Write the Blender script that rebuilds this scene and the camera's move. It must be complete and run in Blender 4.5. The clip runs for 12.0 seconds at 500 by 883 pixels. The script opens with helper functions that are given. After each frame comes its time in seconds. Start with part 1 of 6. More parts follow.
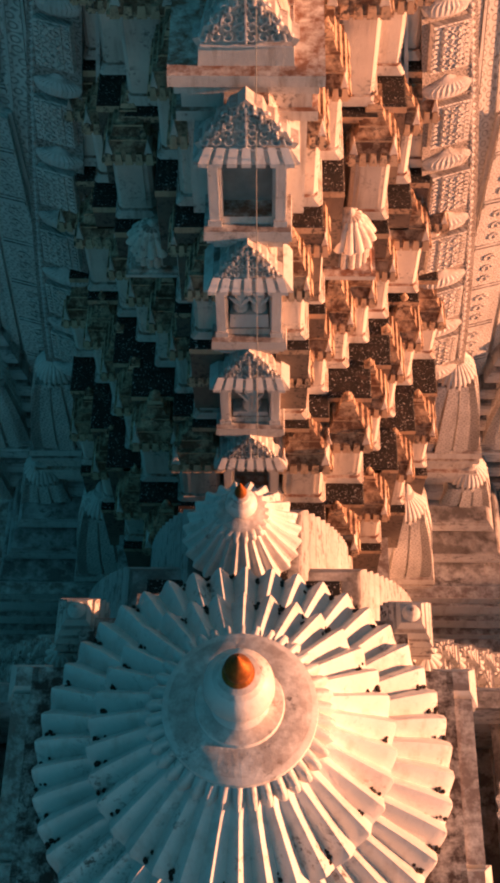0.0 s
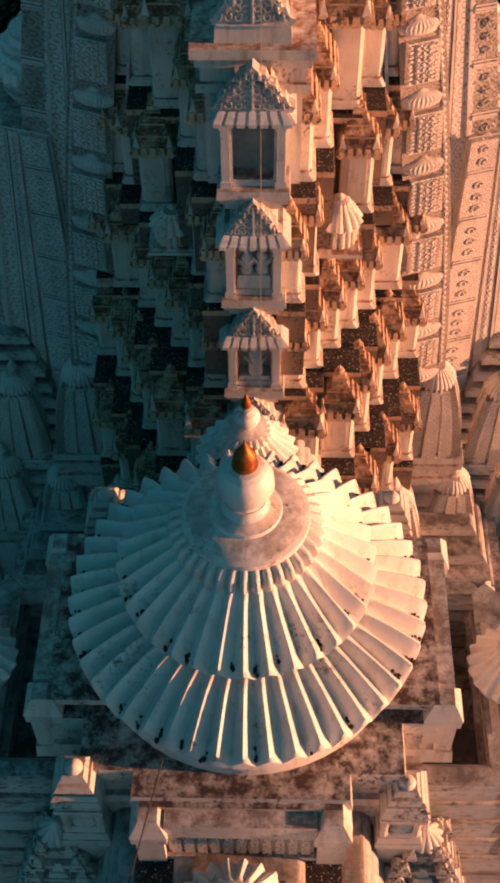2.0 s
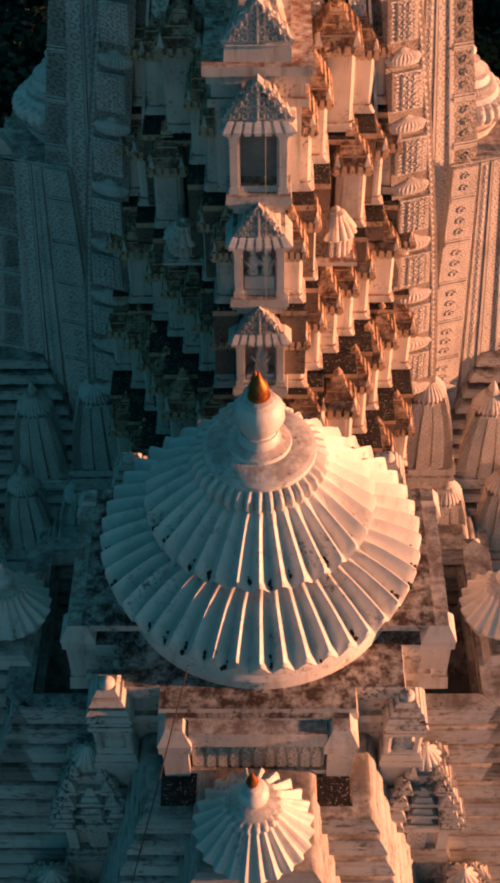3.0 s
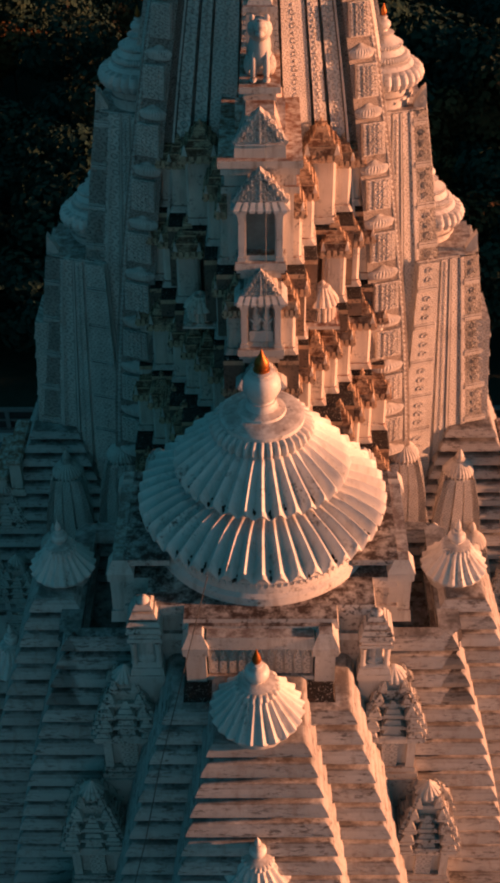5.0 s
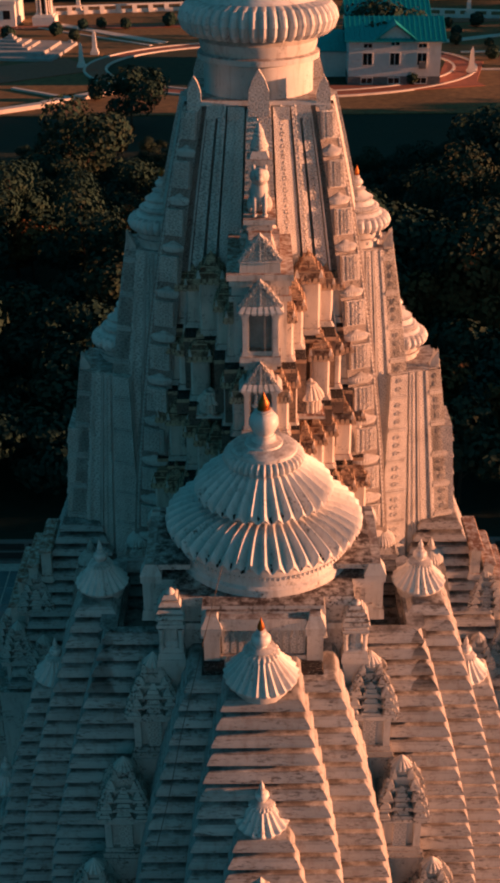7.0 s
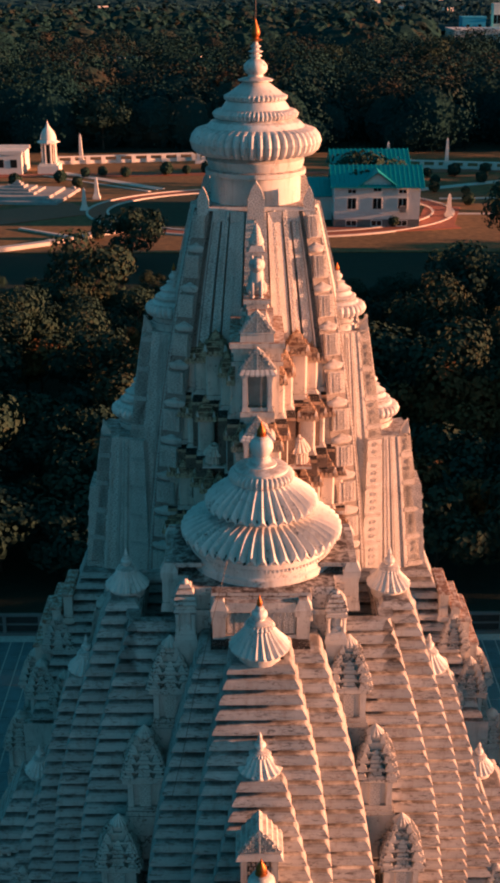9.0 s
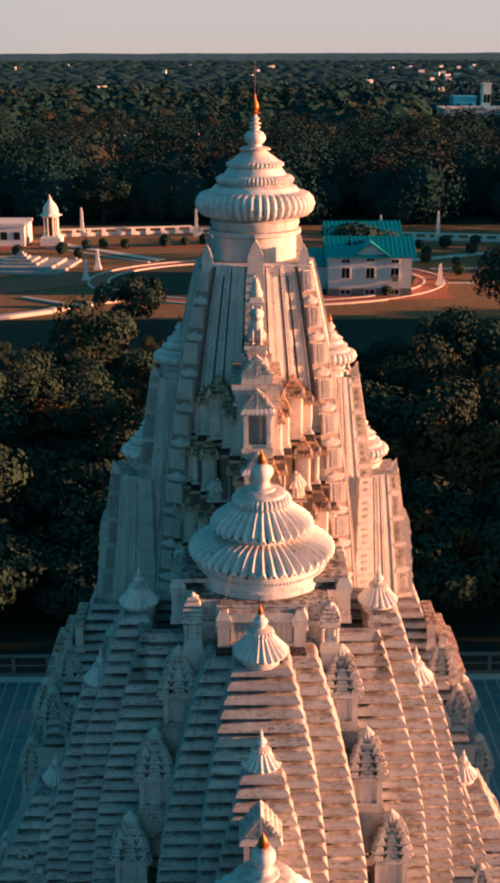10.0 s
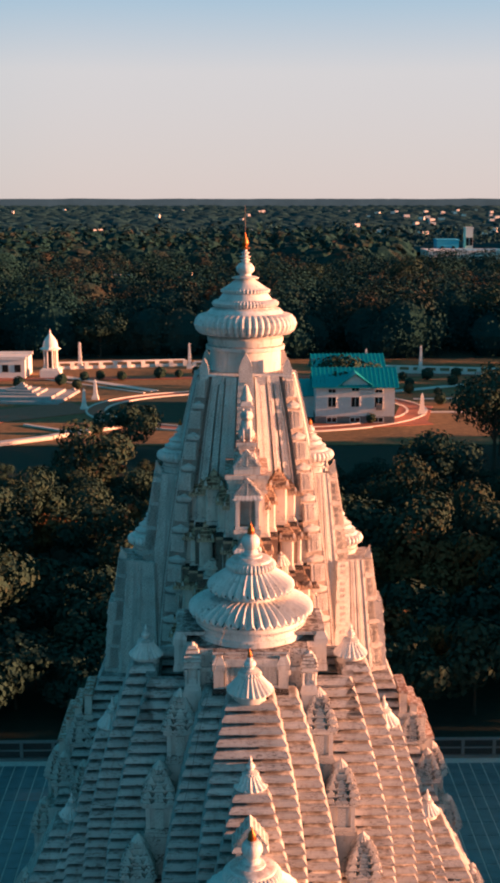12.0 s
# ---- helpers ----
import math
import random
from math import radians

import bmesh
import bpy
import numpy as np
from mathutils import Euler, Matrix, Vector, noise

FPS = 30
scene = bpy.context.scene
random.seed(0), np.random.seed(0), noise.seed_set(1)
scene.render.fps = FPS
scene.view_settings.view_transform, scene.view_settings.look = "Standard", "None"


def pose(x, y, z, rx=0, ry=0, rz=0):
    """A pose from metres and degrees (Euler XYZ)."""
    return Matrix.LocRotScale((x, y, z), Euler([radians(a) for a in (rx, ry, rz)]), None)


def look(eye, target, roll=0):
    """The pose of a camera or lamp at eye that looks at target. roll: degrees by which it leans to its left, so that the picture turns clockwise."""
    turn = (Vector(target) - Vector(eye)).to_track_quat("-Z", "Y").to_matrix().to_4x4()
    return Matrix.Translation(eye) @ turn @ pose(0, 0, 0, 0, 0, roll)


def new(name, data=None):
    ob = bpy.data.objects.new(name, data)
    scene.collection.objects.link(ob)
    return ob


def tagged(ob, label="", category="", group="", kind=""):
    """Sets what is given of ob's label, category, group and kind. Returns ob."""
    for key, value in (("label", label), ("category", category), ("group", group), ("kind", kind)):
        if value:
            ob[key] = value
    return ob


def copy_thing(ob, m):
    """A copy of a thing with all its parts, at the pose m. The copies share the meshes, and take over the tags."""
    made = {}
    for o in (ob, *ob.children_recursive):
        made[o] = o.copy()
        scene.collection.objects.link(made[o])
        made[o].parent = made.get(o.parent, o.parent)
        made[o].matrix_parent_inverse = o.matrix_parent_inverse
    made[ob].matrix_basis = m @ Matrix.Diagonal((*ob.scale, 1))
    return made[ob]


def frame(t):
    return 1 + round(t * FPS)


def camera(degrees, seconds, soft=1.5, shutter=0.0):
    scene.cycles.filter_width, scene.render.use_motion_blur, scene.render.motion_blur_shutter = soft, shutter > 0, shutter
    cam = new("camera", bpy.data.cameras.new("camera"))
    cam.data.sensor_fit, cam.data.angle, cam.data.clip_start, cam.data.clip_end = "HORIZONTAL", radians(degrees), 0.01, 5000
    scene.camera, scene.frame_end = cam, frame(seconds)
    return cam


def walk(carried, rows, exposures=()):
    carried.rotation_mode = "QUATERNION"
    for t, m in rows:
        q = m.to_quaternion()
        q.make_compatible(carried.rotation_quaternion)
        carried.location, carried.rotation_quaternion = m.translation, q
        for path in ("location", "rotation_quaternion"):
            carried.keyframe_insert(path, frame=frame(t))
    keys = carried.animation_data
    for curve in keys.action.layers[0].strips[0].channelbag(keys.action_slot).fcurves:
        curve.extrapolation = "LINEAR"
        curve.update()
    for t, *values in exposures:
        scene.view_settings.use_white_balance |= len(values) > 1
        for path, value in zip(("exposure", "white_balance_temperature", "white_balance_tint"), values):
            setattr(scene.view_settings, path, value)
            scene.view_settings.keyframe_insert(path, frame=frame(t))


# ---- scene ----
cam = camera(23.5, 12.0, soft=3.5)
PATH = [
    (0, (0.239, -12.808, 26.938), (0.209, -11.78, 25.222), -1.0),
    (0.5, (0.262, -13.646, 26.977), (0.23, -12.558, 25.299), -0.9),
    (1, (0.264, -14.477, 27.029), (0.231, -13.339, 25.384), -1.0),
    (1.5, (0.249, -15.296, 27.111), (0.218, -14.116, 25.497), -0.9),
    (2, (0.275, -16.371, 27.179), (0.239, -15.133, 25.608), -0.7),
    (2.5, (0.254, -17.384, 27.266), (0.215, -16.097, 25.736), -0.8),
    (3, (0.126, -18.668, 27.349), (0.096, -17.31, 25.881), -1.1),
    (5, (0.093, -23.796, 28.15), (0.066, -22.224, 26.913), -0.8),
    (5.5, (0.066, -25.186, 28.221), (0.045, -23.56, 27.057), -0.6),
    (6, (0.017, -26.734, 28.245), (0.0, -25.05, 27.165), -0.5),
    (6.5, (-0.034, -28.147, 28.316), (-0.05, -26.422, 27.306), -0.6),
    (7, (-0.116, -29.621, 28.334), (-0.126, -27.857, 27.39), -0.5),
    (9, (-0.36, -35.632, 28.312), (-0.351, -33.769, 27.586), -0.1),
    (9.5, (-0.417, -37.305, 28.299), (-0.405, -35.419, 27.632), -0.1),
    (10, (-0.511, -38.783, 28.292), (-0.495, -36.879, 27.679), -0.1),
    (10.5, (-0.556, -40.431, 28.276), (-0.536, -38.509, 27.723), -0.1),
    (11, (-0.603, -41.978, 28.29), (-0.578, -40.042, 27.791), -0.0),
    (11.5, (-0.583, -43.419, 28.29), (-0.556, -41.47, 27.842), -0.1),
    (12, (-0.572, -44.963, 28.292), (-0.54, -43.002, 27.898), -0.0),
]
walk(cam, [(t, look(eye, target, roll)) for t, eye, target, roll in PATH],
     [(0, -0.03, 6100, 10), (1, -0.05, 6100, 10), (2.5, -0.28, 6100, 10), (5, -0.55, 6100, 10), (7, -0.43, 6050, 10), (9.5, 0.18, 5800, 10), (12, 0.50, 5850, 10)])

# ---- light ----
SUN_EL, SUN_AZ = 7.0, 3.0     # height over the horizon, swing from +x towards the camera's side (degrees)
sun_dir = Vector((math.cos(radians(SUN_EL)) * math.cos(radians(SUN_AZ)), -math.cos(radians(SUN_EL)) * math.sin(radians(SUN_AZ)), math.sin(radians(SUN_EL))))
sun = new("sun", bpy.data.lights.new("sun", "SUN"))
sun.data.energy, sun.data.angle, sun.data.color = 15.0, radians(0.6), (1.0, 0.365, 0.160)
sun.matrix_world = look(sun_dir * 100, (0, 0, 0))

world = bpy.data.worlds.new("sky")
scene.world = world
world.use_nodes = True
wt = world.node_tree
sky = wt.nodes.new("ShaderNodeTexSky")
sky.sky_type, sky.sun_disc = "NISHITA", False
sky.sun_elevation, sky.sun_rotation = radians(SUN_EL), radians(90 + SUN_AZ)
sky.air_density, sky.dust_density, sky.ozone_density = 1.0, 0.6, 6.0
wt.nodes["Background"].inputs[1].default_value = 0.018
wt.links.new(sky.outputs[0], wt.nodes["Background"].inputs[0])
# evening haze, brightest along the horizon all round
haze = wt.nodes.new("ShaderNodeValToRGB")
for k in range(3):
    haze.color_ramp.elements.new(0.5)
for e, (p, c) in zip(haze.color_ramp.elements, ((0.0, (0.575, 0.48, 0.415)), (0.10, (0.56, 0.518, 0.46)), (0.17, (0.28, 0.42, 0.48)), (0.30, (0.045, 0.17, 0.20)), (0.75, (0.048, 0.18, 0.21)))):
    e.position, e.color = p, (*c, 1)
up = wt.nodes.new("ShaderNodeSeparateXYZ")
wt.links.new(wt.nodes.new("ShaderNodeTexCoord").outputs["Generated"], up.inputs[0])
wt.links.new(up.outputs["Z"], haze.inputs[0])
glow, both = wt.nodes.new("ShaderNodeBackground"), wt.nodes.new("ShaderNodeAddShader")
glow.inputs[1].default_value = 0.84
side = wt.nodes.new("ShaderNodeMapRange")   # fainter on the side away from the sun
side.interpolation_type = "SMOOTHSTEP"
for k, v in ((1, -0.72), (2, -0.1), (3, 0.0), (4, 1.0)):
    side.inputs[k].default_value = v
wt.links.new(up.outputs["X"], side.inputs[0])
fade = wt.nodes.new("ShaderNodeMix")
fade.data_type, fade.blend_type = "RGBA", "MULTIPLY"
fade.inputs[0].default_value = 1.0
wt.links.new(haze.outputs[0], fade.inputs[6])
tint = wt.nodes.new("ShaderNodeValToRGB")
for e, (p, c) in zip(tint.color_ramp.elements, ((0.0, (0.09, 0.56, 0.66)), (1.0, (1.06, 1.0, 0.98)))):
    e.position, e.color = p, (*c, 1)
wt.links.new(side.outputs[0], tint.inputs[0])
wt.links.new(tint.outputs[0], fade.inputs[7])
back = wt.nodes.new("ShaderNodeMapRange")   # cooler opposite the far horizon
for k, v in ((1, -0.9), (2, 0.1), (3, 0.0), (4, 1.0)):
    back.inputs[k].default_value = v
wt.links.new(up.outputs["Y"], back.inputs[0])
cool = wt.nodes.new("ShaderNodeValToRGB")
for e, (p, c) in zip(cool.color_ramp.elements, ((0.0, (1.1, 1.28, 1.36)), (1.0, (1.0, 1.0, 1.0)))):
    e.position, e.color = p, (*c, 1)
wt.links.new(back.outputs[0], cool.inputs[0])
both_ways = wt.nodes.new("ShaderNodeMix")
both_ways.data_type, both_ways.blend_type = "RGBA", "MULTIPLY"
both_ways.inputs[0].default_value = 1.0
wt.links.new(fade.outputs[2], both_ways.inputs[6])
wt.links.new(cool.outputs[0], both_ways.inputs[7])
wt.links.new(both_ways.outputs[2], glow.inputs[0])
wt.links.new(wt.nodes["Background"].outputs[0], both.inputs[0])
wt.links.new(glow.outputs[0], both.inputs[1])
wt.links.new(both.outputs[0], wt.nodes["World Output"].inputs[0])

# ---- mesh helpers ----


class Geo:
    """Collects the corners and faces of one mesh."""

    def __init__(self):
        self.v, self.f = [], []

    def add(self, verts, faces, m=None):
        n = len(self.v)
        self.v += [tuple(m @ Vector(p)) for p in verts] if m is not None else [tuple(p) for p in verts]
        self.f += [tuple(i + n for i in face) for face in faces]
        return self

    def frustum(self, x0, x1, y0, y1, z0, z1, ix=0.0, iy=0.0, m=None):
        """A box whose top is drawn in by ix and iy on each side."""
        v = [(x0, y0, z0), (x1, y0, z0), (x1, y1, z0), (x0, y1, z0), (x0 + ix, y0 + iy, z1), (x1 - ix, y0 + iy, z1), (x1 - ix, y1 - iy, z1), (x0 + ix, y1 - iy, z1)]
        return self.add(v, [(3, 2, 1, 0), (4, 5, 6, 7), (0, 1, 5, 4), (1, 2, 6, 5), (2, 3, 7, 6), (3, 0, 4, 7)], m)

    def block(self, cx, cy, z0, w, d, h, ix=0.0, iy=0.0, m=None):
        return self.frustum(cx - w / 2, cx + w / 2, cy - d / 2, cy + d / 2, z0, z0 + h, ix, iy, m)

    def stack(self, sections):
        """One shell through rectangles (half width, half depth, height), from the bottom up."""
        v = [(sx * hx, sy * hy, z) for hx, hy, z in sections for sx, sy in ((-1, -1), (1, -1), (1, 1), (-1, 1))]
        n = len(sections) - 1
        f = [(3, 2, 1, 0), (4 * n, 4 * n + 1, 4 * n + 2, 4 * n + 3)]
        f += [(4 * j + k, 4 * j + (k + 1) % 4, 4 * j + 4 + (k + 1) % 4, 4 * j + 4 + k) for j in range(n) for k in range(4)]
        return self.add(v, f)

    def lathe(self, profile, n, cx=0.0, cy=0.0, ribs=0, m=None, phase=0.0, lift=0.0, fin=False):
        """Rows of (radius, height, depth of ribs); ribs: how many folds round it, rounded pods or, with fin, raised fins between hollow flutes."""
        n = ribs * 6 if ribs else n
        wave = (0.0, 0.26, 0.72, 1.0, 0.80, 0.32) if fin else (0.0, 0.66, 0.95, 1.0, 0.88, 0.5)
        verts = []
        for r, z, *dep in profile:
            for k in range(n):
                a = phase + 2 * math.pi * k / n
                w = dep[0] * (wave[k % 6] - 0.5) if ribs and dep else 0.0
                rr = r + w * (1 - lift)
                verts.append((cx + rr * math.cos(a), cy + rr * math.sin(a), z + w * lift))
        faces = []
        for j in range(len(profile) - 1):
            for k in range(n):
                a, b = j * n + k, j * n + (k + 1) % n
                faces.append((a, b, b + n, a + n))
        faces.append(tuple(range(n))[::-1])
        faces.append(tuple(range((len(profile) - 1) * n, len(profile) * n)))
        return self.add(verts, faces, m)

    def prism(self, outline, y0, y1, m=None):
        """An outline in x and z drawn out from y0 to y1 (outline runs anticlockwise seen from -y)."""
        n = len(outline)
        v = [(x, y0, z) for x, z in outline] + [(x, y1, z) for x, z in outline]
        f = [tuple(range(n)), tuple(range(2 * n - 1, n - 1, -1))] + [(i + n, (i + 1) % n + n, (i + 1) % n, i) for i in range(n)]
        return self.add(v, f, m)

    def mesh(self, name, material, smooth=False):
        me = bpy.data.meshes.new(name)
        me.from_pydata(self.v, [], self.f)
        if material is not None:
            me.materials.append(material)
        if smooth:
            me.polygons.foreach_set("use_smooth", [True] * len(me.polygons))
            me.set_sharp_from_angle(angle=radians(38))
        me.update()
        return me


def part(name, geo, material, parent=None, label="", smooth=False, at=None):
    """One mesh object under a thing or a part."""
    ob = new(name, geo.mesh(name, material, smooth) if isinstance(geo, Geo) else geo)
    if at is not None:
        ob.matrix_basis = at
    if parent is not None:
        ob.parent = parent
    return tagged(ob, label)


def thing(name, label, category, group="", at=None, kind=""):
    ob = new(name)
    ob.empty_display_size = 0.2
    if at is not None:
        ob.matrix_basis = at
    return tagged(ob, label, category, group, kind)


# ---- materials ----


def nodes_of(name):
    mat = bpy.data.materials.new(name)
    mat.use_nodes = True
    nt = mat.node_tree
    return mat, nt, nt.nodes["Principled BSDF"]


def link(nt, a, b):
    nt.links.new(a, b)


def noise_node(nt, scale, detail=4.0, rough=0.55, vec=None):
    n = nt.nodes.new("ShaderNodeTexNoise")
    n.inputs["Scale"].default_value, n.inputs["Detail"].default_value, n.inputs["Roughness"].default_value = scale, detail, rough
    if vec is not None:
        link(nt, vec, n.inputs["Vector"])
    return n.outputs["Fac"]


def ramp(nt, fac, stops):
    r = nt.nodes.new("ShaderNodeValToRGB")
    while len(r.color_ramp.elements) < len(stops):
        r.color_ramp.elements.new(0.5)
    for e, (p, c) in zip(r.color_ramp.elements, stops):
        e.position, e.color = p, (*c, 1) if len(c) == 3 else c
    link(nt, fac, r.inputs[0])
    return r.outputs[0]


def grey(v):
    return (v, v, v)


def mix(nt, fac, a, b, mode="MIX"):
    m = nt.nodes.new("ShaderNodeMix")
    m.data_type, m.blend_type = "RGBA", mode
    for sock, val in ((m.inputs[0], fac), (m.inputs[6], a), (m.inputs[7], b)):
        if hasattr(val, "links"):
            link(nt, val, sock)
        else:
            sock.default_value = val if isinstance(val, float) else (*val, 1)
    return m.outputs[2]


def calc(nt, op, a, b=0.0):
    m = nt.nodes.new("ShaderNodeMath")
    m.operation = op
    for sock, val in ((m.inputs[0], a), (m.inputs[1], b)):
        if hasattr(val, "links"):
            link(nt, val, sock)
        else:
            sock.default_value = val
    return m.outputs[0]


def position(nt):
    return nt.nodes.new("ShaderNodeNewGeometry").outputs["Position"]


def bump(nt, height, strength, distance, under=None):
    b = nt.nodes.new("ShaderNodeBump")
    b.inputs["Strength"].default_value, b.inputs["Distance"].default_value = strength, distance
    link(nt, height, b.inputs["Height"])
    if under is not None:
        link(nt, under, b.inputs["Normal"])
    return b.outputs[0]


def stone(name, base, lichen=0.5, dirt=0.5, carve=0.0, carve_scale=9.0, shed=0.75, soil=(0.10, 0.05, 0.035), patchy=0.52, streak=1.0, sheen=(0.62, 0.85)):
    """Weathered pale stone: mottled, with dark lichen specks, brown dirt on ledges and, if carved, a low relief with
    shade painted into its grooves.
    """
    mat, nt, bsdf = nodes_of(name)
    pos = position(nt)
    fine, broad = noise_node(nt, 26, 5, 0.65, pos), noise_node(nt, 1.1, 4, 0.6, pos)
    lo, hi = tuple(c * 0.78 for c in base), tuple(min(1, c * 1.12) for c in base)
    col = ramp(nt, broad, [(0.3, lo), (0.7, hi)])
    col = mix(nt, calc(nt, "MULTIPLY", fine, 0.5), col, tuple(c * 0.72 for c in base))
    if streak < 1.0:
        wide = nt.nodes.new("ShaderNodeVectorMath")
        wide.operation = "MULTIPLY"
        wide.inputs[1].default_value = (streak, streak, 1.6)
        link(nt, pos, wide.inputs[0])
        pos = wide.outputs[0]
    patch = ramp(nt, noise_node(nt, 2.3 if streak == 1.0 else 4.5, 6, 0.7, pos), [(patchy, grey(0)), (patchy + 0.12, grey(1))])
    speck = ramp(nt, noise_node(nt, 17, 5, 0.7, pos), [(0.50, grey(0)), (0.58, grey(1))])
    if streak < 1.0:   # every slab weathers a little differently
        info = nt.nodes.new("ShaderNodeObjectInfo")
        col = mix(nt, 1.0, col, ramp(nt, info.outputs["Random"], [(0.0, grey(0.80)), (1.0, grey(1.0))]), "MULTIPLY")
    spots = calc(nt, "MULTIPLY", calc(nt, "MULTIPLY", patch, speck), lichen)
    col = mix(nt, spots, col, (0.055, 0.045, 0.04))
    drip = nt.nodes.new("ShaderNodeVectorMath")   # rain streaks
    drip.operation = "MULTIPLY"
    drip.inputs[1].default_value = (7.0, 7.0, 0.9)
    link(nt, position(nt), drip.inputs[0])
    streaks = ramp(nt, noise_node(nt, 1.0, 5, 0.65, drip.outputs[0]), [(0.52, grey(0)), (0.68, grey(1))])
    col = mix(nt, calc(nt, "MULTIPLY", streaks, 0.55 * dirt), col, (0.23, 0.165, 0.12))
    sep = nt.nodes.new("ShaderNodeSeparateXYZ")
    link(nt, nt.nodes.new("ShaderNodeNewGeometry").outputs["True Normal"], sep.inputs[0])
    ledge = ramp(nt, sep.outputs["Z"], [(shed, grey(0)), (min(0.97, shed + 0.22), grey(1))])
    grime = ramp(nt, noise_node(nt, 5.5, 6, 0.7, pos), [(0.36, grey(0)), (0.58, grey(1))])
    col = mix(nt, calc(nt, "MULTIPLY", calc(nt, "MULTIPLY", ledge, grime), dirt), col, soil)
    link(nt, col, bsdf.inputs["Base Color"])
    link(nt, ramp(nt, fine, [(0.3, grey(sheen[0])), (0.7, grey(sheen[1]))]), bsdf.inputs["Roughness"])
    normal = bump(nt, fine, 0.35, 0.012)
    if carve:
        vor = nt.nodes.new("ShaderNodeTexVoronoi")
        vor.voronoi_dimensions = "2D"
        vor.inputs["Scale"].default_value, vor.inputs["Randomness"].default_value = carve_scale, 0.22
        split, flat = nt.nodes.new("ShaderNodeSeparateXYZ"), nt.nodes.new("ShaderNodeCombineXYZ")
        link(nt, pos, split.inputs[0])
        link(nt, calc(nt, "ADD", split.outputs["X"], split.outputs["Y"]), flat.inputs[0])
        link(nt, split.outputs["Z"], flat.inputs[1])
        link(nt, flat.outputs[0], vor.inputs["Vector"])
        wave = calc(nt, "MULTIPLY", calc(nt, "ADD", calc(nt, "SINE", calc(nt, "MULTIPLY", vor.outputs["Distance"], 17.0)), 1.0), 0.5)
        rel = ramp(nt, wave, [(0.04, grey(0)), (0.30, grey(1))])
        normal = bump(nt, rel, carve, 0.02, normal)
        # groove shade painted in: colour darkens where the relief is low
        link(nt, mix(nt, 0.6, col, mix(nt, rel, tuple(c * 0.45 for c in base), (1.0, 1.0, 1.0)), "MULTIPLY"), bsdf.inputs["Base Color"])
    link(nt, normal, bsdf.inputs["Normal"])
    return mat


def plain(name, base, rough=0.7, metal=0.0, vary=0.25, scale=6.0, relief=0.15):
    mat, nt, bsdf = nodes_of(name)
    pos = position(nt)
    a, b = noise_node(nt, scale, 5, 0.6, pos), noise_node(nt, scale * 0.12, 3, 0.5, pos)
    col = ramp(nt, a, [(0.3, tuple(c * (1 - vary) for c in base)), (0.72, tuple(min(1, c * (1 + vary)) for c in base))])
    col = mix(nt, calc(nt, "MULTIPLY", b, 0.6), col, tuple(c * (1 - vary) for c in base))
    link(nt, col, bsdf.inputs["Base Color"])
    bsdf.inputs["Roughness"].default_value, bsdf.inputs["Metallic"].default_value = rough, metal
    link(nt, bump(nt, a, relief, 0.02), bsdf.inputs["Normal"])
    return mat


STONE = stone("pale_stone", (0.64, 0.62, 0.59), 0.55, 0.75)
SHRINE = stone("stained_shrine_stone", (0.70, 0.66, 0.61), 0.8, 0.95, shed=0.2, soil=(0.20, 0.085, 0.045))
WARM = stone("rain_stained_shrine_stone", (0.74, 0.67, 0.60), 0.7, 0.8, patchy=0.52)
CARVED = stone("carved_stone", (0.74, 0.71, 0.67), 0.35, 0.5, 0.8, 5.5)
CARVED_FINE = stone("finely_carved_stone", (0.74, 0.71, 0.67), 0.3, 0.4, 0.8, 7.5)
MARBLE = stone("white_marble", (0.74, 0.73, 0.71), 0.9, 0.5, patchy=0.55, sheen=(0.36, 0.6))
LEDGE = stone("roof_ledge_stone", (0.54, 0.525, 0.51), 0.8, 0.8, shed=0.55, soil=(0.055, 0.042, 0.036), patchy=0.47, streak=0.35)
ROOFLET = stone("rust_stained_roof_stone", (0.60, 0.43, 0.29), 1.0, 1.0, shed=0.35, soil=(0.10, 0.045, 0.022), patchy=0.45)
# stained stone, its base darkened for the shade in gaps between shrines
PIER = stone("shade_dark_pier_stone", (0.20, 0.155, 0.125), 1.0, 0.9, shed=0.5, soil=(0.05, 0.032, 0.026), patchy=0.42)
DARK_GABLE = stone("grimy_gable_stone", (0.60, 0.58, 0.55), 0.9, 0.8)
DECK = stone("dirty_deck_stone", (0.58, 0.55, 0.52), 1.0, 1.0, shed=0.6, soil=(0.05, 0.032, 0.026), patchy=0.46)
LICHEN = stone("lichened_stone", (0.56, 0.54, 0.51), 1.0, 0.5, patchy=0.47)
GOLD = plain("gilded_copper", (0.46, 0.16, 0.035), 0.5, 0.8, 0.45, 24)
METAL = plain("dark_cable", (0.12, 0.11, 0.10), 0.5, 0.6)
# grey darker than the walls: the niches' shade is put into the colour
SHADOWED = plain("niche_shade_grey", (0.28, 0.30, 0.29), 0.8)


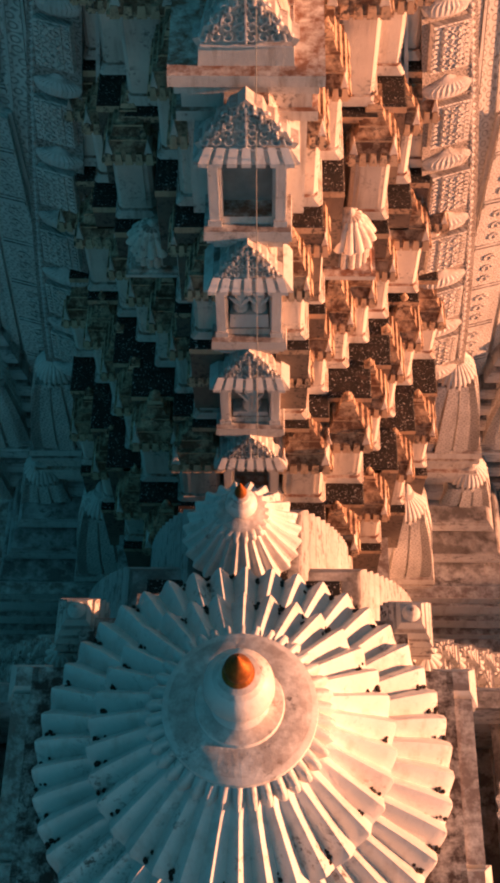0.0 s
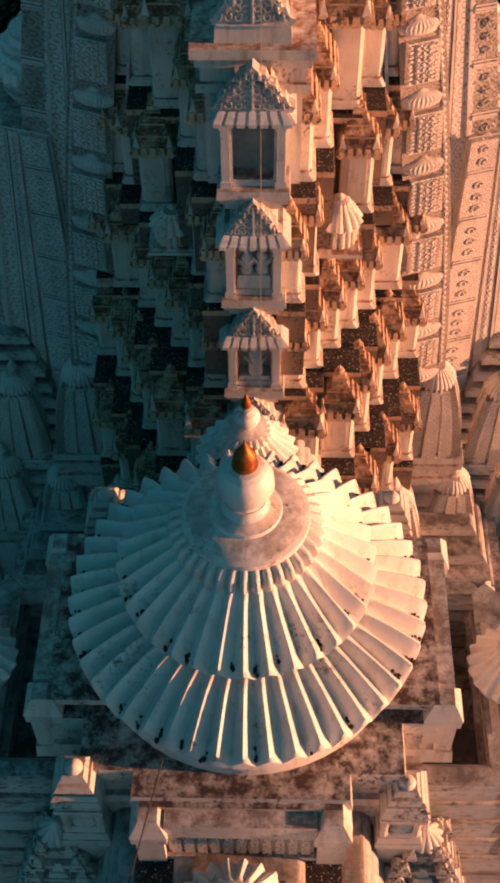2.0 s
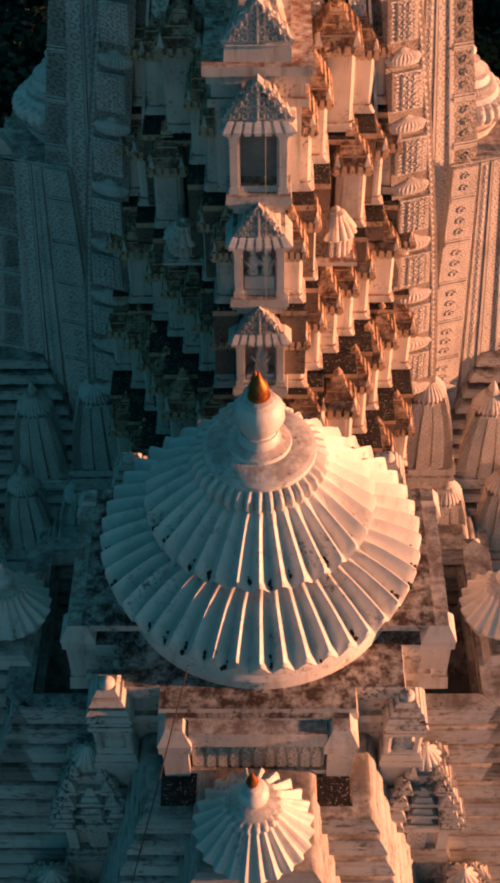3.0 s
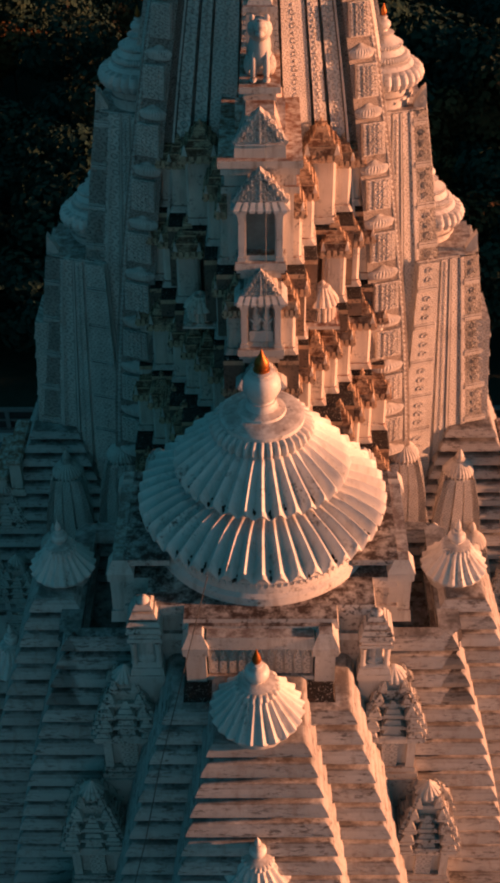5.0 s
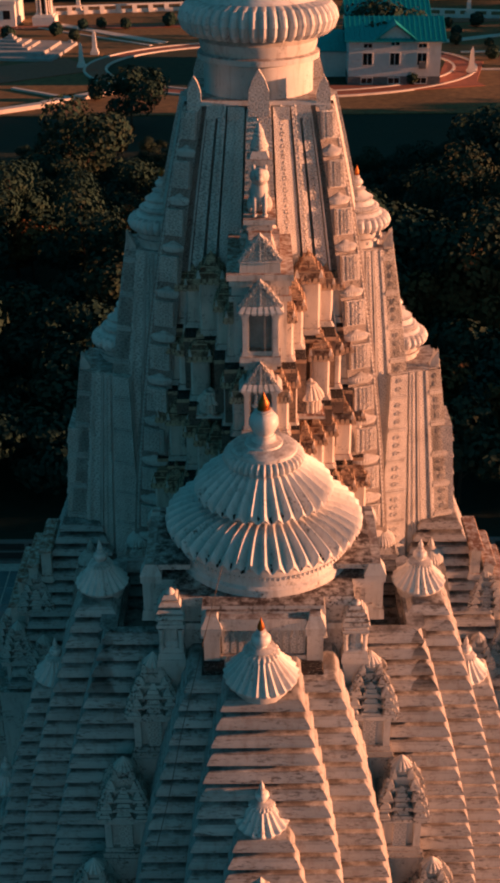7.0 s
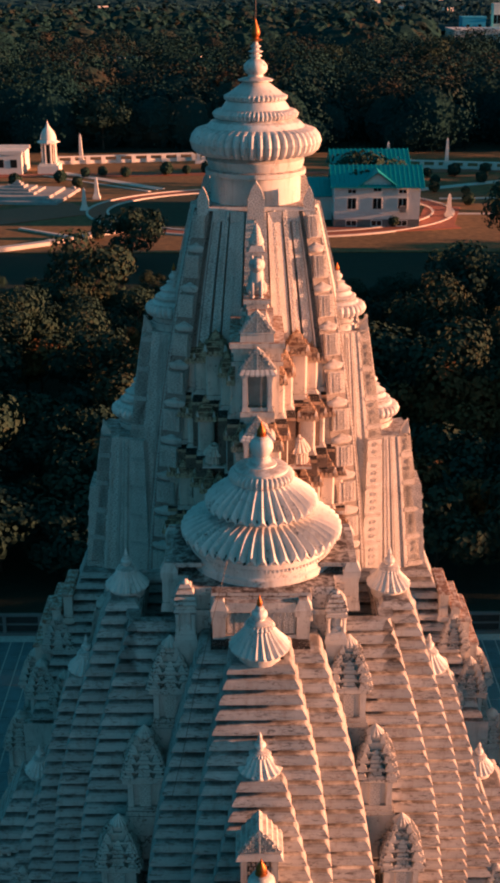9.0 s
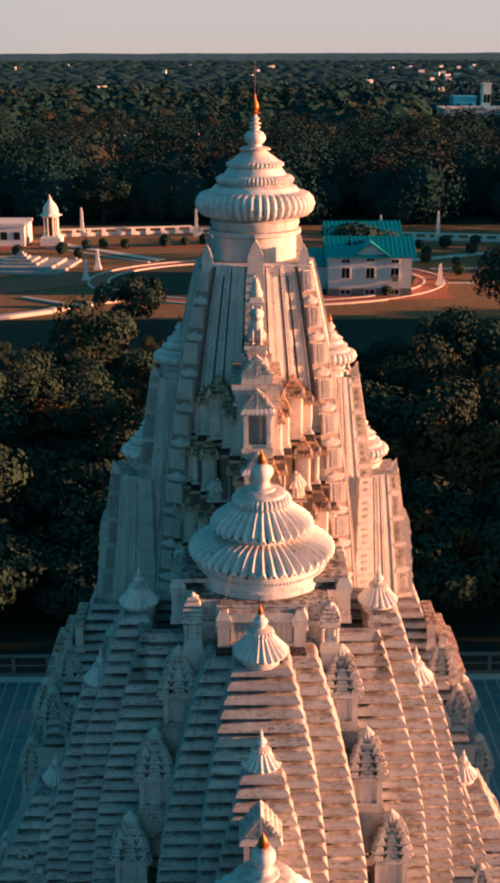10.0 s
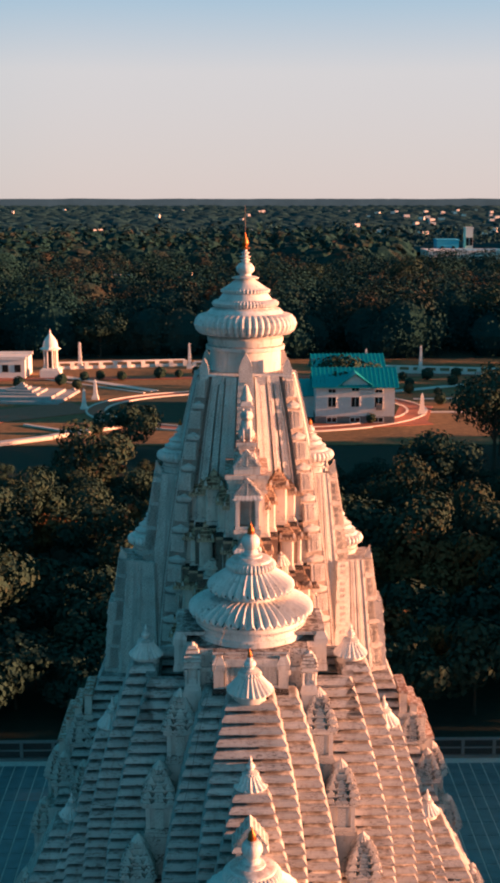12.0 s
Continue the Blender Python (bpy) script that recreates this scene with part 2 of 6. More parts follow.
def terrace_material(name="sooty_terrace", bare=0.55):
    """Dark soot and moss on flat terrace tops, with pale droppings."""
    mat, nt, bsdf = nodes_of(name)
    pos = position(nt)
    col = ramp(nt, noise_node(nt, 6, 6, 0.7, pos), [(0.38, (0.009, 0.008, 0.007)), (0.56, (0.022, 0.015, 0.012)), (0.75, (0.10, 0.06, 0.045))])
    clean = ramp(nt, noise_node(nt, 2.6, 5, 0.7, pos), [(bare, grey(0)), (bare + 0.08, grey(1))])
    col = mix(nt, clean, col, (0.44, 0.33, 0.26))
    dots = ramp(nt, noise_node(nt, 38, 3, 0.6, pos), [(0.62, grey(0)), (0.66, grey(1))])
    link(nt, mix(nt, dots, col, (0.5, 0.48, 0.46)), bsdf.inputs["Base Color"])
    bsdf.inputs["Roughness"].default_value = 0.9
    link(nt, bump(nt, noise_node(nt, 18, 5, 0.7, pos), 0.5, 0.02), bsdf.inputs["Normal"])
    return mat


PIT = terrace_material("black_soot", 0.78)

# ---- temple: common pieces ----
TY = 1.25      # the tower's centre in y
MY = -9.68     # the hall roof's centre in y


def finial(parent, cx, cy, z, s, gilt=True, discs=False):
    """A pot on discs with a slim gilded bud; s is the pot's radius."""
    g = Geo().lathe([(s * 1.45, z), (s * 1.5, z + 0.1 * s), (s * 1.15, z + 0.22 * s), (s * 0.66, z + 0.32 * s), (s * 0.6, z + 0.48 * s), (s * 0.86, z + 0.65 * s), (s, z + 0.95 * s), (s * 0.98, z + 1.25 * s),
                     (s * 0.72, z + 1.58 * s), (s * 0.4, z + 1.75 * s), (s * 0.36, z + 1.87 * s), (s * 0.52, z + 1.95 * s), (s * 0.5, z + 2.06 * s), (s * 0.28, z + 2.17 * s)], 20, cx, cy)
    part("finial_pot", g, MARBLE, parent, "", True)
    if discs:   # the great finial: two stone discs and a copper one under the bud
        part("finial_disc", Geo().lathe([(s * 0.3, z + 2.1 * s), (s * 0.3, z + 2.22 * s), (s * 0.58, z + 2.28 * s), (s * 0.6, z + 2.36 * s), (s * 0.34, z + 2.46 * s), (s * 0.26, z + 2.6 * s)], 20, cx, cy), MARBLE, parent, "", True)
        part("finial_disc", Geo().lathe([(s * 0.26, z + 2.58 * s), (s * 0.44, z + 2.7 * s), (s * 0.44, z + 2.78 * s), (s * 0.24, z + 2.9 * s), (s * 0.18, z + 3.1 * s)], 20, cx, cy), MARBLE, parent, "", True)
        part("finial_disc", Geo().lathe([(s * 0.16, z + 3.08 * s), (s * 0.58, z + 3.22 * s), (s * 0.5, z + 3.3 * s), (s * 0.2, z + 3.42 * s), (s * 0.17, z + 3.56 * s)], 20, cx, cy), GOLD, parent, "gilded copper disc", True)
        z += 1.3 * s
    b = Geo().lathe([(s * 0.24, z + 2.14 * s), (s * 0.34, z + 2.3 * s), (s * 0.38, z + 2.5 * s), (s * 0.32, z + 2.8 * s), (s * 0.15, z + 3.2 * s), (s * 0.03, z + 3.65 * s)], 16, cx, cy)
    part("finial_bud", b, GOLD if gilt else MARBLE, parent, "gilded copper bud" if gilt else "pale stone bud", True)


def ribbed_chhatri(label, at, R=0.72, ribs=24, gilt=True, drum=0.25):
    """A small bell-shaped ribbed dome with a bead collar and a finial; its rim lies at z = 0."""
    t = thing("ribbed_dome", label, "dome", "small ribbed domes on the roof", at)
    d = R * 0.15
    part("skirt", Geo().lathe([(R * 0.8, -0.06, 0), (R * 0.98, -0.03, d * 0.6), (R * 1.0, 0.02, d), (R * 0.90, R * 0.12, d * 1.1), (R * 0.77, R * 0.26, d), (R * 0.63, R * 0.43, d * 0.8), (R * 0.51, R * 0.60, d * 0.6), (R * 0.44, R * 0.72, d * 0.35)], 0, ribs=ribs, lift=0.4, fin=True), MARBLE, t)
    part("bead_collar", Geo().lathe([(R * 0.36, R * 0.68, 0), (R * 0.44, R * 0.70, d * 0.5), (R * 0.48, R * 0.76, d * 0.6), (R * 0.43, R * 0.84, d * 0.5), (R * 0.34, R * 0.88, 0), (R * 0.30, R * 0.92, 0), (R * 0.22, R * 0.94, 0)], 0, ribs=20), MARBLE, t)
    part("base_drum", Geo().lathe([(R * 0.8, -drum), (R * 0.8, -0.06), (R * 0.75, 0.02)], 28), STONE, t, "", True)
    finial(t, 0, 0, R * 0.9, R * 0.27, gilt)
    return t


def amalaka_stack(parent, cx, cy, z, R, ribs=30, tip=True):
    """A ribbed cushion stone with two smaller rings, cone and finial. z is the cushion's middle height."""
    d = R * 0.085
    part("neck", Geo().lathe([(R * 0.72, z - R * 0.95), (R * 0.72, z - R * 0.52), (R * 0.80, z - R * 0.5), (R * 0.80, z - R * 0.43), (R * 0.74, z - R * 0.41), (R * 0.77, z - R * 0.33), (R * 0.77, z - R * 0.27), (R * 0.7, z - R * 0.22), (R * 0.7, z)], 40, cx, cy), STONE, parent, "", True)
    part("cushion_stone", Geo().lathe([(R * 0.74, z - R * 0.2, 0), (R * 0.88, z - R * 0.19, d), (R * 0.96, z - R * 0.12, d), (R, z, d), (R * 0.97, z + R * 0.10, d), (R * 0.9, z + R * 0.18, d), (R * 0.8, z + R * 0.22, d * 0.3), (R * 0.76, z + R * 0.22, 0)], 0, cx, cy, ribs), MARBLE, parent, "ribbed white cushion stone")
    part("upper_ring", Geo().lathe([(R * 0.80, z + R * 0.2, 0), (R * 0.7, z + R * 0.30, 0), (R * 0.60, z + R * 0.34, 0), (R * 0.63, z + R * 0.36, d * 0.7), (R * 0.65, z + R * 0.42, d * 0.7), (R * 0.6, z + R * 0.47, d * 0.5), (R * 0.5, z + R * 0.50, 0)], 0, cx, cy, 60), MARBLE, parent)
    part("top_ring", Geo().lathe([(R * 0.54, z + R * 0.49, 0), (R * 0.46, z + R * 0.60, 0), (R * 0.44, z + R * 0.61, 0), (R * 0.47, z + R * 0.63, d * 0.5), (R * 0.48, z + R * 0.68, d * 0.5), (R * 0.42, z + R * 0.72, 0), (R * 0.24, z + R * 0.85, 0), (R * 0.12, z + R * 0.93, 0)], 0, cx, cy, 40), MARBLE, parent)
    if tip:
        finial(parent, cx, cy, z + R * 0.90, R * 0.185, True, R > 1.5)


class Spire:
    """A curved, four-sided spire with bands: half width h over the height, drawn in by sy in y."""

    def __init__(self, cx, cy, z0, z1, hfun, sy=1.0, steps=18, skew=0.0):
        self.cx, self.cy, self.h, self.sy, self.skew = cx, cy, hfun, sy, skew
        self.zs = [z0 + (z1 - z0) * k / steps for k in range(steps + 1)]

    def band(self, geo, side, f0, f1, depth, back=0.6, z0=None, z1=None, slant=0.0):
        """side 0 looks to -y, 1 to +x, 2 to +y, 3 to -x; f0..f1 across and depth outwards, as shares of h."""
        zs = [z for z in self.zs if (z0 is None or z >= z0) and (z1 is None or z <= z1)]
        v, f = [], []
        for z in zs:
            h = self.h(z)
            for across, out in ((f0, back), (f0, depth - slant * max(0, abs(f0) - abs(f1))), (f1, depth - slant * max(0, abs(f1) - abs(f0))), (f1, back)):
                a, o = across * h, out * h
                x, y = ((a, -o), (o, a), (-a, o), (-o, -a))[side]
                v.append((self.cx + x, self.cy + y * self.sy + self.skew * x, z))
        for j in range(len(zs) - 1):
            for k in range(3):
                a = j * 4 + k
                f.append((a, a + 1, a + 5, a + 4))
        n = len(zs) - 1
        f += [(3, 2, 1, 0), (n * 4, n * 4 + 1, n * 4 + 2, n * 4 + 3)]
        geo.add(v, f)
        return geo

    def point(self, side, across, out, z):
        h = self.h(z)
        a, o = across * h, out * h
        x, y = ((a, -o), (o, a), (-a, o), (-o, -a))[side]
        return Vector((self.cx + x, self.cy + y * self.sy + self.skew * x, z))


# half disc with flutes and a little cap, facing -y, for the corner bands
def corner_disc_mesh():
    g = Geo()
    n = 28
    for r0, z0, r1, z1 in ((0.22, 0.0, 0.275, 0.03), (0.275, 0.03, 0.285, 0.13), (0.285, 0.13, 0.25, 0.17), (0.25, 0.17, 0.19, 0.21), (0.19, 0.21, 0.11, 0.245), (0.11, 0.245, 0.03, 0.29)):
        v, f = [], []
        for r, z in ((r0, z0), (r1, z1)):
            for k in range(n + 1):
                a = math.pi + math.pi * k / n
                rr = r + (0.035 if k % 2 else 0.0) * (1 if 0.05 < z < 0.2 else 0)
                v.append((rr * math.cos(a), rr * 0.68 * math.sin(a), z))
        for k in range(n):
            f.append((k, k + 1, k + n + 2, k + n + 1))
        g.add(v, f)
    return g.mesh("corner_disc", STONE)


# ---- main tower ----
# weathered, and darkened to stand for shade between panels and discs
BAND = stone("shade_dark_weathered_band", (0.40, 0.36, 0.33), 0.8, 0.6, 0.8, 9.0, patchy=0.47)
tower = thing("temple_tower", "tall curved temple tower of pale carved stone with bands", "tower")
H = lambda z: 1.83 + 2.62 * (21.8 - z) / 11.3 - 0.95 * ((21.8 - z) / 11.3) ** 2
main = Spire(0, TY, 10.3, 21.8, H, 0.86, 26)
for side in range(4):
    part("spire_core", main.band(Geo(), side, -0.68, 0.68, 0.735 - 0.002 * side, 0.0), STONE, tower)
for side in range(4):
    for s in (-1, 1):
        if side % 2 == 0:
            part("corner_band", main.band(Geo(), side, *sorted((s * 0.745, s * 1.0)), 0.945, slant=0.42), BAND, tower)
        else:
            part("corner_band", main.band(Geo(), side, *sorted((s * 0.66, s * 0.832)), 0.995), BAND, tower)
        part("face_band", main.band(Geo(), side, *sorted((s * 0.185, s * 0.40)), 1.04, slant=0.32), CARVED_FINE, tower)
        part("face_band", main.band(Geo(), side, *sorted((s * 0.425, s * 0.52)), 0.985, slant=0.32), CARVED, tower)
        part("face_band", main.band(Geo(), side, *sorted((s * 0.55, s * 0.655)), 0.945, slant=0.32), CARVED, tower)
        part("fillet", main.band(Geo(), side, *sorted((s * 0.667, s * 0.685)), 0.93), STONE, tower)
    part("face_band", main.band(Geo(), side, -0.16, 0.16, 1.08), CARVED, tower)
disc = corner_disc_mesh()


def carved_panel():
    """A block with rows of raised scrolls on its front and cheeks."""
    g = Geo().frustum(-0.25, 0.25, -0.11, 0.12, 0.0, 0.66, 0.01, 0.01).frustum(-0.14, 0.14, -0.135, 0.12, 0.02, 0.64, 0.01, 0.0)
    for row in range(7):
        for col in (-1, 0, 1):
            cx, cz, pts = col * 0.09, 0.07 + row * 0.087, []
            for q in range(9):
                a = (q / 8 * 4.6 + 0.4) * (1 if (row + col) % 2 else -1)
                pts.append((cx + 0.034 * math.cos(a), cz + 0.038 * math.sin(a)))
            for (xa, za), (xb, zb) in zip(pts, pts[1:]):
                ln = max(1e-4, math.hypot(xb - xa, zb - za))
                nx, nz = -(zb - za) / ln * 0.010, (xb - xa) / ln * 0.010
                g.add([(xa - nx, -0.134, za - nz), (xb - nx, -0.134, zb - nz), (xb + nx, -0.134, zb + nz), (xa + nx, -0.134, za + nz), (xa, -0.156, za), (xb, -0.156, zb)], [(0, 1, 5, 4), (4, 5, 2, 3)])
    for row in range(9):
        for x in (-0.2, 0.2):
            g.block(x, -0.11, 0.03 + row * 0.068, 0.07, 0.03, 0.045, 0.012, 0.0)
    return g.mesh("panel", CARVED_FINE)


panel = carved_panel()
for side in range(4):
    turn = Matrix.Rotation(radians(90 * side), 4, "Z")
    for s in (-1, 1) if side % 2 == 0 else ():
        for k in range(11):
            z = 10.2 + 1.155 * k
            if z > 21.3:
                continue
            p = main.point(side, s * 0.85, 0.897, z)
            tilt = Matrix.Rotation(math.atan((H(z + 0.4) - H(z - 0.4)) / 0.8 * (main.sy if side % 2 == 0 else 1)), 4, "X")
            k2 = H(z) / 2.8
            part("corner_disc", disc, None, tower, at=Matrix.Translation(p) @ turn @ Matrix.Rotation(radians(20 * s * (1 if side == 0 else -1) * (1 if side == 0 else -1)), 4, "Z") @ tilt @ Matrix.Diagonal((k2 * 1.06, 0.66, 1, 1)))
            if z < 21:
                p = main.point(side, s * 0.85, 0.897, z + 0.42)
                part("panel", panel, None, tower, at=Matrix.Translation(p) @ turn @ Matrix.Rotation(radians(20 * s * (1 if side == 0 else -1) * (1 if side == 0 else -1)), 4, "Z") @ tilt @ Matrix.Diagonal((k2, 1, 1, 1)))
# raised scrolls up the face bands
def scrolls(main, side, f, depth, z0, z1, step, r):
    g = Geo()
    z, k = z0, 0
    while z < z1:
        c = main.point(side, f, depth, z)
        t = (main.point(side, f, depth, z + 0.1) - c).normalized()
        ac = Vector(((1, 0, 0), (0, 1, 0), (-1, 0, 0), (0, -1, 0))[side])
        nrm = ac.cross(t)
        rr = r * (0.55 + 0.45 * (z1 - z) / (z1 - z0))
        pts = []
        for q in range(10):
            a = (q / 9 * 4.9 + 0.6) * (1 if k % 2 else -1)
            pts.append(c + ac * math.cos(a) * rr * (1 - 0.05 * q) + t * math.sin(a) * rr * (1 - 0.05 * q))
        for p, q in zip(pts, pts[1:]):
            d = (q - p).normalized().cross(nrm) * 0.017
            g.add([p - d, q - d, q + d, p + d, p + nrm * 0.026, q + nrm * 0.026], [(0, 1, 5, 4), (4, 5, 2, 3)])
        p = c + t * step * 0.5
        g.add([p - ac * 0.05, p - t * 0.05, p + ac * 0.05, p + t * 0.05, p + nrm * 0.03], [(0, 1, 4), (1, 2, 4), (2, 3, 4), (3, 0, 4)])
        z += step
        k += 1
    return g


for f, d, st, r in ((0.29, 1.006, 0.26, 0.10), (-0.29, 1.006, 0.26, 0.10), (0.60, 0.930, 0.24, 0.09), (-0.60, 0.930, 0.24, 0.09), (0.47, 0.972, 0.2, 0.07), (-0.47, 0.972, 0.2, 0.07), (0.0, 1.08, 0.24, 0.10)):
    tagged(part("band_carving", scrolls(main, 0, f, d, 10.5, 21.7, st, r), STONE, tower), kind="stuff")
for f, d in ((0.97, 0.852), (-0.97, 0.852)):
    tagged(part("band_carving", scrolls(main, 0, f, d, 10.5, 21.7, 0.12, 0.028), STONE, tower), kind="stuff")
for side, f in ((1, -0.75), (3, 0.75), (1, -0.58), (3, 0.58)):
    tagged(part("band_carving", scrolls(main, side, f, 0.995 if abs(f) > 0.7 else 0.942, 10.5, 21.7, 0.2, 0.08), STONE, tower), kind="stuff")
# shoulder slab, drum, cushion stone and finial
part("shoulder", Geo().block(0, TY, 21.8, 3.5, 3.0, 0.1, 0.05, 0.05), STONE, tower)
for x, y, w in ((0, TY - 1.66, 0.5), (-1.56, TY - 1.36, 0.34), (1.56, TY - 1.36, 0.34), (-1.52, TY + 1.38, 0.34), (1.52, TY + 1.38, 0.34)):
    h = 0.95 if x == 0 else 0.75
    leaf = Geo().prism([(x - w / 2, 21.6), (x + w / 2, 21.6), (x + w / 2, 21.75 + h * 0.45), (x + w * 0.3, 21.75 + h * 0.75), (x, 21.75 + h), (x - w * 0.3, 21.75 + h * 0.75), (x - w / 2, 21.75 + h * 0.45)], y - 0.12, y + 0.12)
    part("leaf_ornament", leaf, CARVED, tower)
amalaka_stack(tower, 0, TY, 23.65, 1.9, 48)
part("rod", Geo().lathe([(0.012, 27.0), (0.012, 28.1)], 6, 0, TY), METAL, tower, "thin dark lightning rod")


def frets(sp, f, half, depth, z0, z1):
    """Segments up a band: cross bars, then two curls."""
    g, z = Geo(), z0
    while z < z1:
        c = sp.point(0, f, depth, z)
        up = sp.point(0, f, depth, z + 0.5) - c
        w = half * sp.h(z)
        m = Matrix.Translation(c) @ Matrix(((1, 0, 0, 0), (sp.skew, 1, up.y / up.z, 0), (0, 0, 1, 0), (0, 0, 0, 1)))
        for zz, hh, p in ((0.0, 0.03, 0.03), (0.05, 0.04, 0.045), (0.11, 0.03, 0.03)):
            g.frustum(-w, w, -p, 0.03, zz, zz + hh, 0.005, 0.005, m)
        b = w * 0.42
        for lift_z in (0.16, 0.40, 0.64):
            for q in range(14):   # a curl
                a0, a1 = q * 0.52, (q + 1) * 0.52
                r0, r1 = b * (1 - 0.055 * q), b * (1 - 0.055 * (q + 1))
                pts = [(r * k * math.cos(a), 0.13 + 0.10 / b * r * k * math.sin(a)) for a, r in ((a0, r0), (a1, r1)) for k in (1.0, 0.82)]
                g.add([(x, -0.004, zz + lift_z) for x, zz in pts] + [(x, -0.02, zz + lift_z) for x, zz in pts], [(4, 6, 7, 5), (0, 2, 6, 4), (1, 5, 7, 3)], m)
        z += 0.95
    return g


def half_spire(s, cx, z1, h0, grow, zbot, am_r, am_z, inward=1.0):
    """A smaller spire set against the tower's side."""
    t = thing("side_spire", "smaller carved stone spire built against the tower", "spire", "side spires of the tower")
    hf = lambda z: h0 + grow * (z1 - z) - 0.014 * grow * (z1 - z) ** 2
    sp = Spire(s * cx, TY - 0.15, zbot, z1, hf, 0.72, 14, s * 0.30)
    c, inner = Geo(), Spire(s * cx, TY - 0.15, zbot, z1 + 0.02, hf, 0.72, 14, s * 0.30)
    for side in (0, 2):
        e = s if side == 0 else -s
        inner.band(c, side, *sorted((-e * min(0.93, inward), e * 0.93)), 0.93, 0.0)
    part("spire_core", c, STONE, t)
    for side in (0, 1 if s > 0 else 3, 2):
        for f0, f1, d in ((-1.0, -0.70, 1.0), (0.70, 1.0, 1.0), (-0.2, 0.2, 1.06), (0.25, 0.40, 1.0), (-0.40, -0.25, 1.0), (0.46, 0.60, 0.985), (-0.60, -0.46, 0.985)):
            if side % 2 == 0 and (f0 + f1) / 2 * (s if side == 0 else -s) < -inward:
                continue
            part("spire_band", sp.band(Geo(), side, f0, f1, d), CARVED if abs(f0 + f1) > 0.9 else CARVED_FINE, t)
        for f in (-0.65, -0.43, 0.43, 0.65):
            if side % 2 == 0 and f * (s if side == 0 else -s) < -inward:
                continue
            part("fillet", sp.band(Geo(), side, f - 0.016, f + 0.016, 1.02), STONE, t)
    for f, half in ((0.84, 0.15), (-0.84, 0.15), (0.0, 0.18)):
        if f * s < -inward:
            continue
        tagged(part("band_carving", frets(sp, f, half, 1.06 if f == 0 else 1.0, zbot + 2.0, z1 - 0.3), STONE, t), kind="stuff")
    for f in (0.33, -0.33):
        if f * s < -inward:
            continue
        tagged(part("band_carving", scrolls(sp, 0, f, 1.0, zbot + 2.5, z1 - 0.1, 0.14, 0.05), STONE, t), kind="stuff")
    lx, ly = s * (cx + h0 * 0.86), TY - 0.15 - h0 * 0.6 + 0.3 * h0 * 0.86
    part("corner_leaf", Geo().prism([(lx - 0.13, z1 - 0.05), (lx + 0.13, z1 - 0.05), (lx + 0.13, z1 + 0.2), (lx + s * 0.1, z1 + 0.5), (lx - s * 0.06, z1 + 0.25), (lx - 0.13, z1 + 0.1)] if s > 0 else [(lx - 0.13, z1 - 0.05), (lx + 0.13, z1 - 0.05), (lx + 0.13, z1 + 0.1), (lx + 0.06, z1 + 0.25), (lx - 0.1, z1 + 0.5), (lx - 0.13, z1 + 0.2)], ly, ly + 0.2), STONE, t)
    amalaka_stack(t, s * cx, TY + (0.0 if cx < 3 else 0.4), am_z, am_r, 28)
    return t


for s in (-1, 1):
    half_spire(s, 2.55, 17.85, 0.98, 0.16, 7.0, 0.90, 18.5)
    half_spire(s, 3.82, 14.4, 1.17, 0.145, 6.0, 0.88, 15.0, 0.25)
    t = thing("side_pilaster", "flat carved stone pilaster against the tower's side", "pilaster", "pilasters on the tower's sides")
    plate = Spire(s * 4.4, TY - 0.15, 5.5, 12.7, lambda z: 1.02 + 0.075 * (12.7 - z), 0.7, 8)
    g = Geo()
    plate.band(g, 1 if s > 0 else 3, -0.9, 0.9, 1.0, 0.0)
    part("plate", g, CARVED, t)
    for k in range(6):
        z = 12.2 - 0.55 * k
        part("moulding", Geo().block(s * (4.4 + 1.02 + 0.075 * (12.7 - z) - 0.04), TY - 0.15, z, 0.18, 1.2, 0.12, 0.02, 0.02), STONE, t)


# ---- shrines on the tower's front ----
def gable(geo, w, z, h, y0, y1, steps=4):
    """A stepped triangular gable."""
    out = [(-w / 2, z), (w / 2, z)]
    for k in range(steps):
        x, zz = w / 2 * (1 - (k + 0.35) / steps), z + h * (k + 0.75) / (steps + 0.3)
        out += [(x + w * 0.085, zz - h * 0.06), (x, zz)]
    out += [(0, z + h)]
    for k in reversed(range(steps)):
        x, zz = w / 2 * (1 - (k + 0.35) / steps), z + h * (k + 0.75) / (steps + 0.3)
        out += [(-x, zz), (-x - w * 0.085, zz - h * 0.06)]
    return geo.prism(out, y0, y1)


def eave(parent, w, d, z, y, n, mat=None):
    """A sloping eave with a row of small teeth under its edge; y is its front."""
    part("eave", Geo().frustum(-w / 2, w / 2, y, y + d, z, z + 0.11, 0.05, 0.07).frustum(-w / 2 - 0.015, w / 2 + 0.015, y - 0.015, y + d, z - 0.03, z + 0.005), mat or SHRINE, parent)
    teeth = Geo()
    for k in range(n):
        x = -w / 2 + (k + 0.5) * w / n
        teeth.frustum(x - w / n * 0.38, x + w / n * 0.38, y - 0.035, y + 0.09, z - 0.045, z + 0.10, w / n * 0.12, 0.045)
    m = max(3, n // 2)
    for k in range(m):
        yy = y + (k + 0.5) * d / m
        for sx in (-1, 1):
            teeth.block(sx * (w / 2 - 0.02), yy, z - 0.045, 0.1, d / m * 0.7, 0.14, 0.03, 0.03)
    tagged(part("eave_teeth", teeth, mat or SHRINE, parent), kind="stuff")


